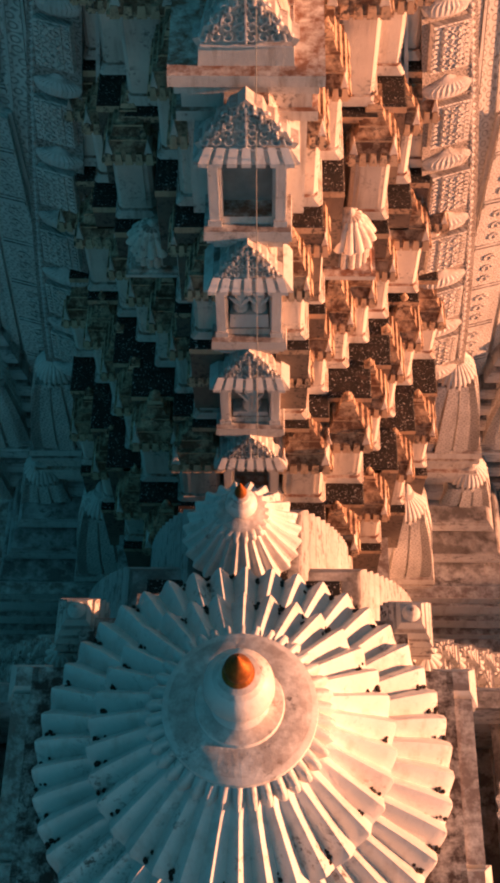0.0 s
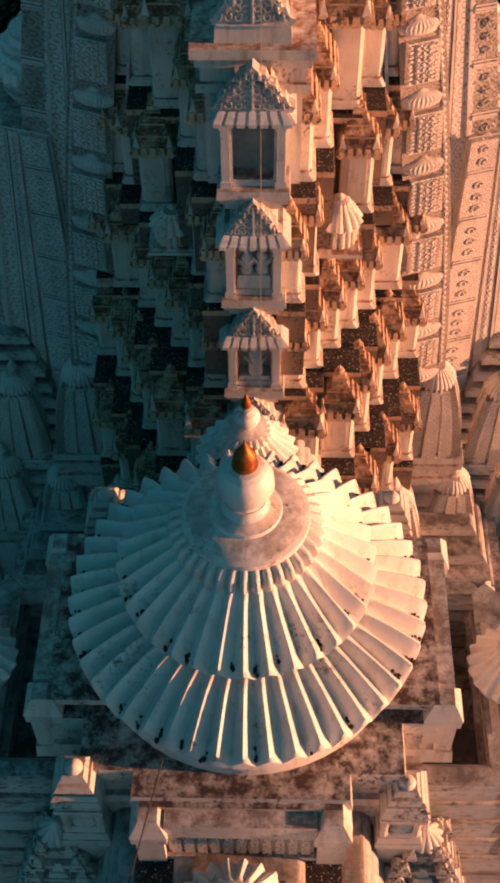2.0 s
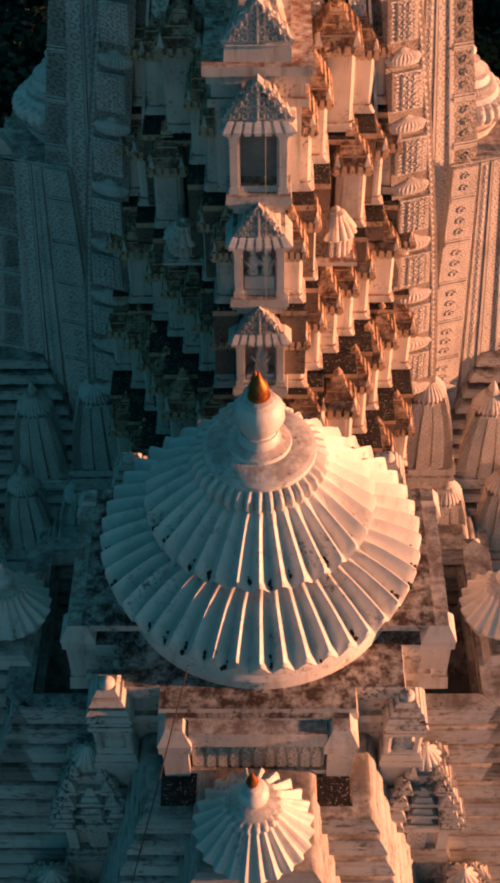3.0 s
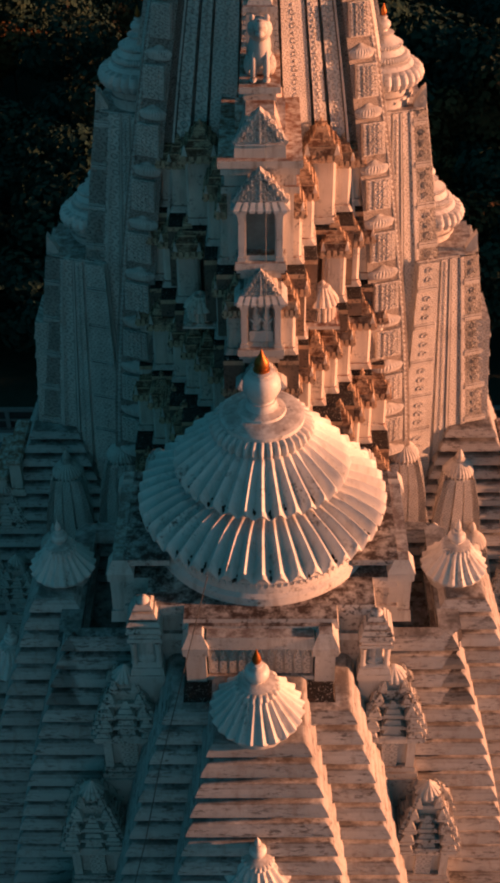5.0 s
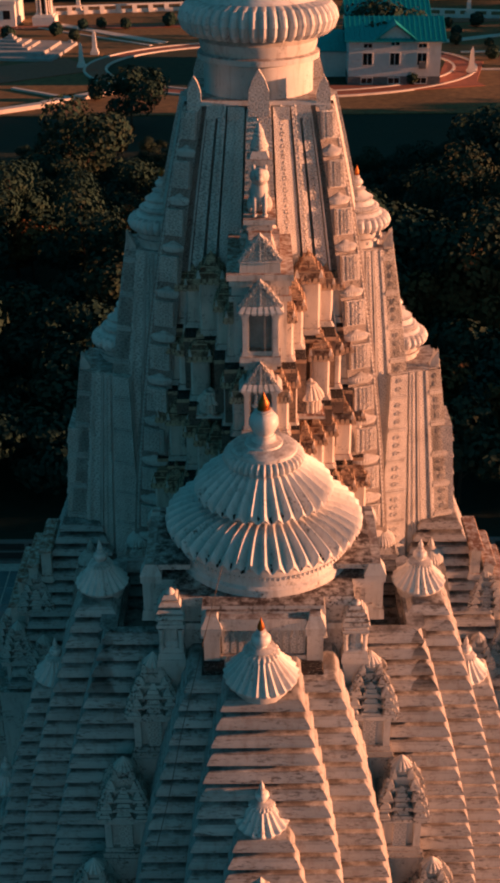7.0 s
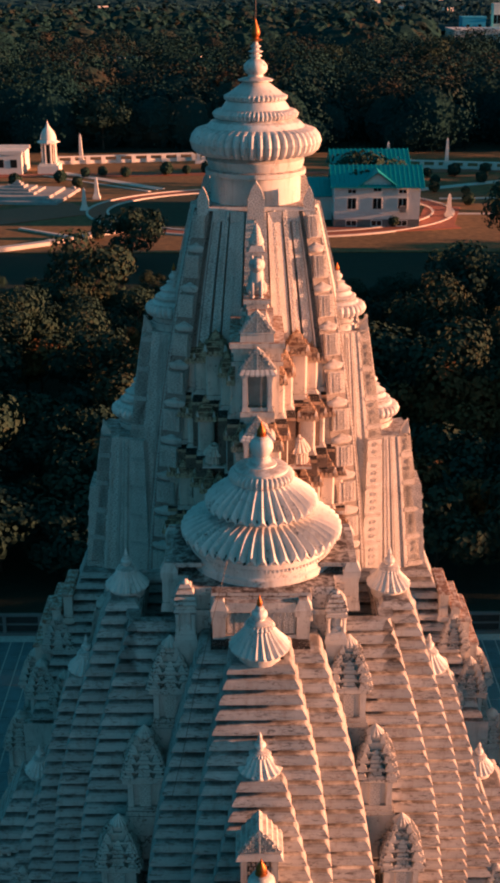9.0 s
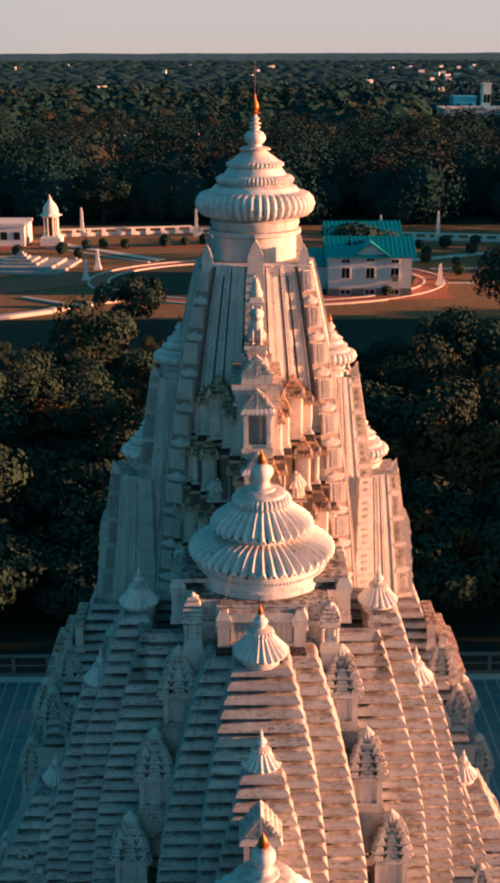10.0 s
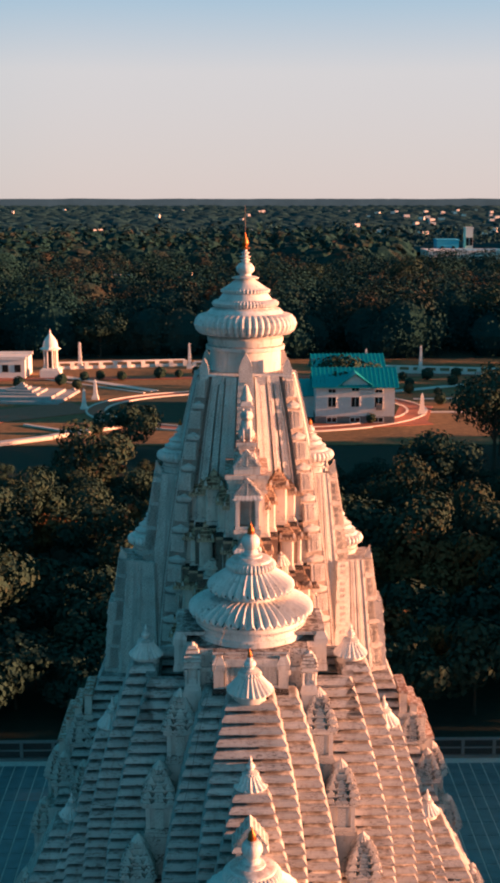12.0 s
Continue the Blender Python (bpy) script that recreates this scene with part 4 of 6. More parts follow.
part("cap_disc", Geo().lathe([(0.60, 17.48), (0.635, 17.51), (0.63, 17.57), (0.58, 17.60), (0.42, 17.64), (0.36, 17.64), (0.35, 17.68), (0.24, 17.72), (0.20, 17.78), (0.21, 17.84)], 40), MARBLE, dome, "", True)
part("finial_pot", Geo().lathe([(0.22, 17.80), (0.18, 17.86), (0.23, 17.93), (0.28, 18.04), (0.27, 18.17), (0.20, 18.27), (0.15, 18.30), (0.17, 18.33), (0.10, 18.36)], 28), MARBLE, dome, "", True)
part("finial_bud", Geo().lathe([(0.08, 18.32), (0.125, 18.34), (0.125, 18.365), (0.095, 18.38), (0.105, 18.41), (0.11, 18.45), (0.095, 18.51), (0.055, 18.57), (0.026, 18.63), (0.007, 18.70)], 24), GOLD, dome, "gilded copper bud", True)

# small near-black bits scattered in the mouths of the flutes
flute_bits, rng = Geo(), random.Random(77)
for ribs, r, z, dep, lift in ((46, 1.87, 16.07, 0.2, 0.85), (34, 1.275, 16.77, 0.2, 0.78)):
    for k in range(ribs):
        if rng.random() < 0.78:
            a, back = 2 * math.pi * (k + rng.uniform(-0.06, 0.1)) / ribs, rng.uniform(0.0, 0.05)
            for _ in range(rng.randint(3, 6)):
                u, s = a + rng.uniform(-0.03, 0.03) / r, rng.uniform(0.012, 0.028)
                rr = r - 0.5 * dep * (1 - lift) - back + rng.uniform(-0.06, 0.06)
                flute_bits.lathe([(s * rng.uniform(0.7, 1.2), -0.02), (s * rng.uniform(0.7, 1.1), 0.026), (0.4 * s, 0.036)], 6, 0, 0, m=pose(rr * math.cos(u), rr * math.sin(u), z - 0.5 * dep * lift + 0.5 * (r - rr - 0.5 * dep * (1 - lift))))
tagged(part("lichen", flute_bits, plain("near_black_bits", (0.03, 0.024, 0.02), 0.95, 0, 0.4, 20), dome, "dark bits in the flute mouths"), kind="stuff")

# platform of the dome with corner turrets and front balconies
plat = thing("dome_platform", "square stone platform with dirt under the great dome", "platform", at=pose(0, MY, 0))
for hx, hy in ((2.08, 1.15), (1.15, 2.0), (1.72, 1.72)):
    part("deck", Geo().frustum(-hx, hx, -hy, hy, 15.12 + 0.002 * hx, 15.3 + 0.004 * hx, 0.03, 0.03), DECK, plat)
    part("plinth", Geo().frustum(-hx + 0.06, hx - 0.06, -hy + 0.06, hy - 0.06, 12.4, 15.12), DECK, plat)
    part("plinth_moulding", Geo().frustum(-hx - 0.03, hx + 0.03, -hy - 0.03, hy + 0.03, 14.6 + 0.01 * hx, 14.72 + 0.01 * hx, 0.02, 0.02), STONE, plat)


def turret(at):
    t = thing("corner_turret", "squat stone turret with stacked mouldings", "turret", "turrets round the dome's platform", at)
    part("plinth", Geo().block(0, 0, -0.55, 0.44, 0.44, 0.45).block(0, 0, -0.1, 0.5, 0.5, 0.1).block(0, 0, 0, 0.48, 0.48, 0.09, 0.02, 0.02).block(0, 0, 0.09, 0.42, 0.42, 0.07, 0.02, 0.02), STONE, t)
    part("shaft", Geo().lathe([(0.2, 0.15), (0.2, 0.2), (0.17, 0.24), (0.17, 0.42), (0.21, 0.46), (0.21, 0.5)], 12), STONE, t)
    for k in range(4):
        part("corner_column", Geo().lathe([(0.055, 0.14), (0.04, 0.2), (0.045, 0.36), (0.06, 0.44)], 8, 0.17 * (1 if k % 2 else -1), 0.17 * (1 if k > 1 else -1)), STONE, t, "", True)
    part("cap", Geo().block(0, 0, 0.47, 0.48, 0.48, 0.05).block(0, 0, 0.52, 0.44, 0.44, 0.05, 0.03, 0.03), STONE, t)
    for k, (w, z) in enumerate(((0.50, 0.57), (0.46, 0.65), (0.38, 0.73), (0.27, 0.81))):
        part("pad", Geo().block(0, 0, z, w - 0.06, w - 0.06, 0.015).block(0, 0, z + 0.015, w - 0.01, w - 0.01, 0.02, -0.01, -0.01).block(0, 0, z + 0.035, w, w, 0.04, 0.035, 0.035), LICHEN, t)
    part("knob", Geo().lathe([(0.06, 0.86), (0.09, 0.89), (0.06, 0.93), (0.02, 0.95)], 12), STONE, t, "", True)
    return t


TALL = Matrix.Diagonal((1.04, 1.04, 1.24, 1))
tur = turret(pose(1.72, MY - 1.72, 14.08) @ TALL)
for x, y in ((-1.72, -1.72), (1.72, 1.72), (-1.72, 1.72)):
    copy_thing(tur, pose(x, MY + y, 14.08) @ TALL)


def balcony(at):
    t = thing("balcony", "carved stone balcony parapet between two posts", "balcony", "balconies on the dome's platform", at)
    part("parapet_base", Geo().frustum(-0.72, 0.72, -0.14, 0.14, 0.0, 0.16), STONE, t)
    part("parapet", Geo().frustum(-0.7, 0.7, -0.08, 0.1, 0.16, 0.52), STONE, t)
    part("coping", Geo().frustum(-0.74, 0.74, -0.16, 0.16, 0.52, 0.66, 0.03, 0.03), STONE, t)
    part("ledge", Geo().frustum(-0.95, 0.95, 0.05, 0.75, 0.62, 0.69), DECK, t, "ledge covered in brown dirt")
    for k in range(11):
        x = -0.62 + 0.124 * k
        part("baluster_panel", Geo().prism([(x - 0.045, 0.18), (x + 0.045, 0.18), (x + 0.045, 0.38), (x + 0.02, 0.46), (x, 0.49), (x - 0.02, 0.46), (x - 0.045, 0.38)], -0.115, -0.06), CARVED_FINE, t)
    for s in (-1, 1):
        part("post", Geo().block(s * 0.86, 0, -0.08, 0.36, 0.42, 0.14, 0.02, 0.02).block(s * 0.86, 0, 0.06, 0.27, 0.34, 0.4).block(s * 0.86, 0, 0.46, 0.34, 0.4, 0.1).block(s * 0.86, 0, 0.56, 0.36, 0.42, 0.13, 0.09, 0.1), STONE, t)
    return t


HIGH = Matrix.Diagonal((1.1, 1.0, 1.62, 1))
bal = balcony(pose(0.0, MY - 2.10, 14.12) @ HIGH)
for q in (1, 3):
    copy_thing(bal, Matrix.Translation((0, MY, 0)) @ Matrix.Rotation(radians(90 * q), 4, "Z") @ pose(0, -2.12, 14.50) @ Matrix.Diagonal((1.0, 1.0, 0.98, 1)))

# ---- hall roof: stepped slabs ----
roof = thing("stepped_roof", "stepped pyramid roof of weathered stone slabs", "roof", at=pose(-0.02, MY, 0))
PITCH = 0.31


def eased(a, b, c, d):
    """A line that bends over 5 m and then runs on almost straight up and down."""
    e = min(d, 5.0)
    return a + b * e + c * e * e + 0.10 * max(0.0, d - 5.0)


ARMS = [  # top height, where it is 0 deep, then front reach, side reach and half width as curves over the depth
    (14.44, 14.5, (3.45, 0.39, -0.010), (3.58, 0.361, -0.015), (0.67, 0.303, -0.024)),
    (14.29, 14.5, (2.70, 0.39, -0.010), (2.95, 0.354, -0.018), (1.29, 0.351, -0.020)),
    (12.24, 12.4, (4.58, 0.34, -0.008), (4.68, 0.330, -0.020), (0.45, 0.290, -0.010)),
    (9.2, 9.2, (5.55, 0.34, -0.01), (5.65, 0.33, -0.01), (1.1, 0.2, 0.0)),
]


def slab(geo, hx, hy, z, dz=0.31):
    """One slab: a deep recessed joint, a rounded lip over it and a face that leans back."""
    return geo.stack([(hx - d, hy - d, z + dd * dz / 0.31) for d, dd in ((0.36, -0.09), (0.28, -0.08), (0.28, 0.028), (0.02, 0.03), (0.0, 0.042), (0.004, 0.065), (0.022, 0.11), (0.055, 0.165), (0.095, 0.215), (0.14, 0.243), (0.30, 0.250))])


for top, zero, front, sides, wide in ARMS:
    for k in range(int((top - 4.5) / PITCH)):
        z = top - (k + 1) * PITCH
        d = zero - z - 0.10
        w = eased(*wide, d)
        part("roof_slab", slab(Geo(), w, eased(*front, d), z), LEDGE, roof, "", True)
        r = eased(*sides, d)
        if z < 12.9 or zero < 14:
            part("roof_slab", slab(Geo(), r, w, z), LEDGE, roof, "", True)
            continue
        for s in (-1, 1):   # beside the platform the side arms are hollow shafts
            part("roof_slab", slab(Geo(), (r - 2.88) / 2 + 0.02, w, z), LEDGE, roof, "", True, at=pose(s * (r + 2.86) / 2, 0, 0))
            if w > 1.35:
                for q in (-1, 1):
                    part("roof_slab", slab(Geo(), (r - 1.4) / 2, (w - 1.02) / 2, z), LEDGE, roof, "", True, at=pose(s * (r + 1.4) / 2, q * (w + 1.02) / 2, 0))
for k in range(32):   # the square body seen in the angles
    h = eased(1.05, 0.23, -0.006, 0.31 * k)
    part("roof_slab", slab(Geo(), h, h, 14.14 - PITCH * k), LEDGE, roof, "", True)
part("roof_core", Geo().frustum(-6.4, 6.4, -6.4, 6.4, 0.5, 4.6).frustum(-1.1, 1.1, -1.1, 1.1, 4.6, 14.3), STONE, roof)

# black soot gathered on the flat heads of the arms
for q in (0, 2):
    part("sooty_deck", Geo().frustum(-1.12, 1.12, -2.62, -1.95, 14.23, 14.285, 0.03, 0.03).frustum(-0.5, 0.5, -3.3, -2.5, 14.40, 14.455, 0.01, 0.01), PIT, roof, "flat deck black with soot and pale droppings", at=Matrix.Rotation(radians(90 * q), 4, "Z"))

# domes on the arms of the roof
for q in range(4):
    turn = Matrix.Translation((-0.05, MY, 0)) @ Matrix.Rotation(radians(90 * q), 4, "Z")
    if q == 0:
        e = ribbed_chhatri("white ribbed marble dome with a gilded bud on the roof", turn @ pose(0, -3.02, 14.58), 0.66)
        f2 = ribbed_chhatri("small white ribbed marble dome on a roof ledge", turn @ pose(0, -4.12, 12.2), 0.48, 18, False, 0.2)
    else:
        if q == 2:
            copy_thing(e, turn @ pose(0, -3.02, 14.58))
        elif q == 1:
            e2 = ribbed_chhatri("white ribbed marble dome with a stone bud on the roof", turn @ pose(0, -3.17, 14.5), 0.52, 20, False)
        else:
            copy_thing(e2, turn @ pose(0, -3.17, 14.5))
        copy_thing(f2, turn @ pose(0, -4.25, 12.2))


# corner shrines in the angles between the arms
def corner_shrine(at):
    t = thing("corner_shrine", "small square stone shrine with a scaly tiered roof", "shrine", "shrines in the angles of the roof", at)
    part("base_moulding", Geo().block(0, 0, -2.2, 0.92, 0.92, 0.12).block(0, 0, -2.08, 0.84, 0.84, 0.1).block(0, 0, -3.4, 0.98, 0.98, 1.2), LICHEN, t)
    part("body", Geo().block(0, 0, -1.98, 0.64, 0.64, 0.75), STONE, t)
    for sx in (-1, 1):
        for sy in (-1, 1):
            part("post", Geo().block(sx * 0.335, sy * 0.335, -1.98, 0.13, 0.13, 0.75), STONE, t)
    for s in range(4):
        part("side_panel", Geo().block(0, -0.33, -1.98, 0.26, 0.1, 0.62), CARVED_FINE, t, at=Matrix.Rotation(radians(90 * s), 4, "Z"))
    part("eave", Geo().block(0, 0, -1.25, 1.02, 1.02, 0.07, 0.03, 0.03).block(0, 0, -1.3, 0.92, 0.92, 0.05), LICHEN, t)
    z = -1.18
    for k in range(5):
        w, h = (0.98, 0.91, 0.79, 0.62, 0.42)[k], 0.19
        part("roof_tier", Geo().block(0, 0, z, w, w, 0.05, 0.015, 0.015).block(0, 0, z + 0.05, w * 0.68, w * 0.68, h - 0.05), LICHEN, t)
        knobs = Geo()
        n = 3 if k < 3 else 2
        for s in range(4):
            for q in range(n):
                x, kw = (q - (n - 1) / 2) * w * 0.86 / max(1, n - 1) if n > 1 else 0.0, w * 0.30
                big = 1.25 if n == 3 and q == 1 else 1.0
                turn = Matrix.Rotation(radians(90 * s), 4, "Z")
                knobs.block(x, -w / 2 + kw * 0.42, z + 0.05, kw * big, kw, 0.05, 0.01, 0.01, m=turn)
                knobs.block(x, -w / 2 + kw * 0.46, z + 0.10, kw * 0.78 * big, kw * 0.8, 0.06 * big, kw * 0.1, kw * 0.1, m=turn)
                knobs.block(x, -w / 2 + kw * 0.5, z + 0.10 + 0.06 * big, kw * 0.5 * big, kw * 0.5, 0.09 * big, kw * 0.2, kw * 0.2, m=turn)
        tagged(part("roof_ornament", knobs, LICHEN, t), kind="stuff")
        z += h
    part("bud", Geo().lathe([(0.15, -0.27, 0.04), (0.19, -0.22, 0.05), (0.12, -0.12, 0.03), (0.06, -0.04, 0), (0.015, 0.02, 0)], 0, ribs=12), STONE, t)
    return t


cs = None
for k in range(5):
    x, y, z = 2.06 + 0.61 * k, 1.80 + 0.70 * k, 14.12 - 1.95 * k
    for sx in (-1, 1):
        for sy in (-1, 1):
            m = pose(sx * x - 0.03, MY + sy * y, z)
            if cs is None:
                cs = corner_shrine(m)
            else:
                copy_thing(cs, m)

# lower steps of the side arms, with their domes and a crowd of small pinnacles
for k in range(10):
    z = 8.7 - PITCH * k
    for s in (-1, 1):
        part("roof_slab", slab(Geo(), 0.62 + 0.15 * k, 0.7 + 0.14 * k, z), LEDGE, roof, "", True, at=pose(s * 5.68, 0, 0))
for s in (-1, 1):
    copy_thing(f2, pose(s * 5.66, MY, 9.13) @ Matrix.Scale(0.85, 4))
    for dx, dy, z in ((6.7, 0.9, 7.9), (7.1, -0.5, 7.4), (6.5, -1.1, 7.6), (7.3, 0.5, 7.0), (6.0, -1.5, 7.3), (6.9, -1.5, 6.7), (7.6, -0.9, 6.4), (5.6, -1.9, 6.9), (6.4, -2.1, 6.2), (7.6, 1.2, 6.3), (6.2, 1.6, 7.3)):
        copy_thing(cs, pose(s * dx, MY + dy, z) @ Matrix.Scale(0.62, 4))

# pavilion niche and the porch dome in front
pav = thing("niche_pavilion", "small stone pavilion with a pierced screen and gable", "pavilion", at=pose(-0.08, MY - 5.45, 0.72))
part("body", Geo().block(0, 0.25, 8.2, 0.62, 0.7, 2.25), STONE, pav)
screen = Geo()   # a screen of crossed bars before a dark sheet
for k in range(5):
    x = -0.2 + 0.1 * k
    for j in range(8):
        screen.block(x, -0.16, 9.42 + 0.11 * j, 0.075, 0.03, 0.075, 0.012, 0.0, m=Matrix.Translation((0.0, 0, 0)) @ Matrix.Translation((0.05 * (j % 2) - 0.025, 0, 0)))
part("screen", screen, STONE, pav, "pierced stone screen")
# dark sheet in place of the shade seen through the screen
part("screen_back", Geo().block(0, -0.11, 9.38, 0.5, 0.02, 0.98), METAL, pav, "dark sheet behind the screen, standing for shade inside")
for s in (-1, 1):
    part("post", Geo().block(s * 0.33, -0.22, 9.25, 0.13, 0.14, 1.15).block(s * 0.33, -0.22, 9.2, 0.18, 0.18, 0.1).block(s * 0.33, -0.22, 10.32, 0.18, 0.18, 0.08), STONE, pav)
part("eave", Geo().block(0, 0.05, 10.40, 1.0, 0.95, 0.13, 0.06, 0.06), STONE, pav)
part("gable", gable(Geo(), 0.88, 10.53, 0.62, -0.34, 0.3), DARK_GABLE, pav)
part("gable_carving", lattice(Geo(), 0.8, 10.53, 0.6, -0.342), MARBLE, pav)
PORCH_Y = -17.9
porch = copy_thing(dome, pose(-0.08, PORCH_Y, 13.3 - 18.8 * 0.95) @ Matrix.Scale(0.95, 4))
tagged(porch, "white two-tiered ribbed marble porch dome with gilded finial")
porch_base = thing("porch_roof", "stepped stone roof under the porch dome", "roof", at=pose(-0.08, PORCH_Y, 0))
for k in range(12):
    part("roof_slab", slab(Geo(), 1.95 + 0.14 * k, 1.95 + 0.14 * k, 9.68 - 0.31 * k), LEDGE, porch_base)
part("porch_block", Geo().block(0, 0, 0, 5.0, 5.0, 5.8).block(0, 0, 5.8, 3.4, 3.4, 4.1), STONE, porch_base)

# cable from the dome's finial to the lower roof, and the conductor down the tower's front
def cable(name, label, pts, r=0.008, mat=None):
    cu = bpy.data.curves.new(name, "CURVE")
    cu.dimensions, cu.bevel_depth, cu.bevel_resolution = "3D", r, 1
    sp = cu.splines.new("POLY")
    sp.points.add(len(pts) - 1)
    for p, co in zip(sp.points, pts):
        p.co = (*co, 1)
    cu.materials.append(mat or METAL)
    return tagged(new(name, cu), label, "cable")


cable("cable", "thin grey cable sagging from the dome to the lower roof", [(-0.75, MY - 1.9, 16.1), (-1.1, MY - 2.6, 14.9), (-1.5, MY - 3.2, 13.4), (-1.75, MY - 3.6, 12.2), (-2.0, MY - 4.0, 11.3)])
cable("cable", "thin conductor cable running down the shrines' front", [(0.1, -3.7, 19.5), (0.1, -4.2, 18.2), (0.1, -4.3, 16.8), (0.1, -4.5, 15.0), (0.1, -4.7, 13.0)], 0.004, SHADOWED)

# ---- tower's lower body and side porches ----
base = thing("temple", "stone body of the temple below its spires", "temple")
part("wall", Geo().frustum(-5.0, 5.0, TY - 5.0, TY + 5.0, 0, 6.2), STONE, base)
part("link_block", Geo().frustum(-2.3, 2.3, -8, 0, 0, 8.4), STONE, base)
for k in range(6):
    part("roof_slab", slab(Geo(), 4.9 - 0.2 * k, 4.85 - 0.52 * k, 6.0 + 0.28 * k), LEDGE, base, at=pose(0, TY, 0))
part("upper_wall", Geo().frustum(-3.3, 3.3, -0.7, TY + 3, 6, 10.3), STONE, base)
for k in range(6):
    part("wall_moulding", Geo().frustum(-3.42 - 0.03 * (k % 2), 3.42 + 0.03 * (k % 2), -0.82 - 0.03 * (k % 2), TY + 3.1, 10.1 - 0.34 * k, 10.28 - 0.34 * k, 0.03, 0.03), STONE, base)
for k in range(9):
    part("base_moulding", Geo().frustum(-5.1 - 0.04 * k, 5.1 + 0.04 * k, TY - 5.1 - 0.04 * k, TY + 5.1 + 0.04 * k, 5.7 - 0.6 * k, 5.95 - 0.6 * k, 0.04, 0.04), STONE, base)
for s in (-1, 1):
    sp = thing("side_porch", "stepped stone side porch with small turrets", "porch", "side porches of the tower", pose(s * 5.2, TY - 0.2, 0))
    for k in range(14):
        z = 9.6 - 0.33 * k
        part("roof_slab", slab(Geo(), 0.65 + 0.125 * k, 1.2 + 0.14 * k, z), LEDGE, sp)
    part("porch_block", Geo().block(0, 0, 0, 5.0, 6.0, 5.2), STONE, sp)
    for dx, zt in ((1.0, 9.3), (1.4, 8.8), (1.75, 8.3), (2.05, 7.4)):
        part("buttress", Geo().block(s * dx, -0.9, 4.8, 0.34, 1.7, zt - 4.8, 0.03, 0.05).block(s * dx, -0.9, zt - 0.02, 0.42, 1.8, 0.1, 0.05, 0.05).block(s * dx, -0.9, zt - 1.0, 0.42, 1.8, 0.16, 0.04, 0.04), SHRINE, sp)
    for x, y, z in ((1.35, -1.6, 8.6), (1.9, -2.2, 7.2), (1.1, -2.6, 7.0), (2.3, -1.2, 7.0), (2.7, -2.5, 5.4)):
        copy_thing(cs, pose(s * (5.2 + x), TY - 0.2 + y, z))

# ---- plaza round the temple ----
TILE = plain("blue_grey_paving", (0.11, 0.185, 0.215), 0.35, 0, 0.35, 1.5, 0.05)
JOINT = plain("pale_joint_mortar", (0.55, 0.55, 0.53), 0.85)
plaza = tagged(part("pavement", Geo().frustum(-26, 26, -32, 12.6, -0.12, 0.0), JOINT), "pale mortar bed of the paved plaza round the temple", "pavement", kind="structure")
tile = Geo().frustum(-0.272, 0.272, -0.572, 0.572, 0.0, 0.03, 0.006, 0.006).mesh("paving_tile", TILE)
for s in (-1, 1):
    for i in range(12):
        for j in range(12):
            part("paving_tile", tile, None, plaza, at=pose(s * (8.3 + 0.6 * i), 11.4 - 1.2 * j, 0))
rest = Geo()
for i in range(-43, 44):
    for j in range(-16, 21):
        x, y = 0.6 * i - 0.1, 11.4 - 1.2 * (j + 16)
        if (8.0 < abs(x) < 15.2 and y > -2.0) or (abs(x) < 8.0 and -20 < y < 8):
            continue
        if abs(abs(x) - 8.0) < 0.35 or abs(abs(x) - 15.3) < 0.35:
            continue
        rest.frustum(x - 0.272, x + 0.272, y - 0.572, y + 0.572, 0, 0.03, 0.006, 0.006)
tagged(part("paving_tiles", rest, TILE, plaza), kind="stuff")


FENCE = stone("grey_balustrade_stone", (0.17, 0.18, 0.18), 0.5, 0.4)
PLAZA_DARK = plain("dark_screen_stone", (0.035, 0.035, 0.035), 0.8)


def fence(x0, x1, y):
    t = thing("balustrade", "low pale stone balustrade along the plaza edge", "fence", "balustrades of the plaza", pose(0, y, 0))
    part("rail", Geo().frustum(x0, x1, -0.1, 0.1, 0.97, 1.07, 0, 0.02), FENCE, t)
    part("kerb", Geo().frustum(x0, x1, -0.15, 0.15, -0.1, 0.15), FENCE, t)
    n = int((x1 - x0) / 1.6)
    for k in range(n + 1):
        part("post", Geo().block(x0 + (x1 - x0) * k / n, 0, 0.15, 0.16, 0.18, 0.82), FENCE, t)
    part("middle_rail", Geo().frustum(x0, x1, -0.05, 0.05, 0.5, 0.58), FENCE, t)
    part("back_panel", Geo().frustum(x0, x1, 0.02, 0.06, 0.15, 0.97), PLAZA_DARK, t, "dark stone screen behind the posts")


fence(-26, 26, 12.7)

# ---- ground ----
def ground_material():
    mat, nt, bsdf = nodes_of("dry_grass_and_scrub")
    pos = position(nt)
    col = ramp(nt, noise_node(nt, 0.05, 6, 0.65, pos), [(0.35, (0.028, 0.058, 0.052)), (0.52, (0.044, 0.062, 0.048)), (0.70, (0.075, 0.062, 0.044))])
    col = mix(nt, noise_node(nt, 2.0, 5, 0.7, pos), col, (0.024, 0.030, 0.024))
    link(nt, col, bsdf.inputs["Base Color"])
    bsdf.inputs["Roughness"].default_value, bsdf.inputs["Specular IOR Level"].default_value = 0.95, 0.1
    link(nt, bump(nt, noise_node(nt, 3, 5, 0.7, pos), 0.6, 0.1), bsdf.inputs["Normal"])
    return mat


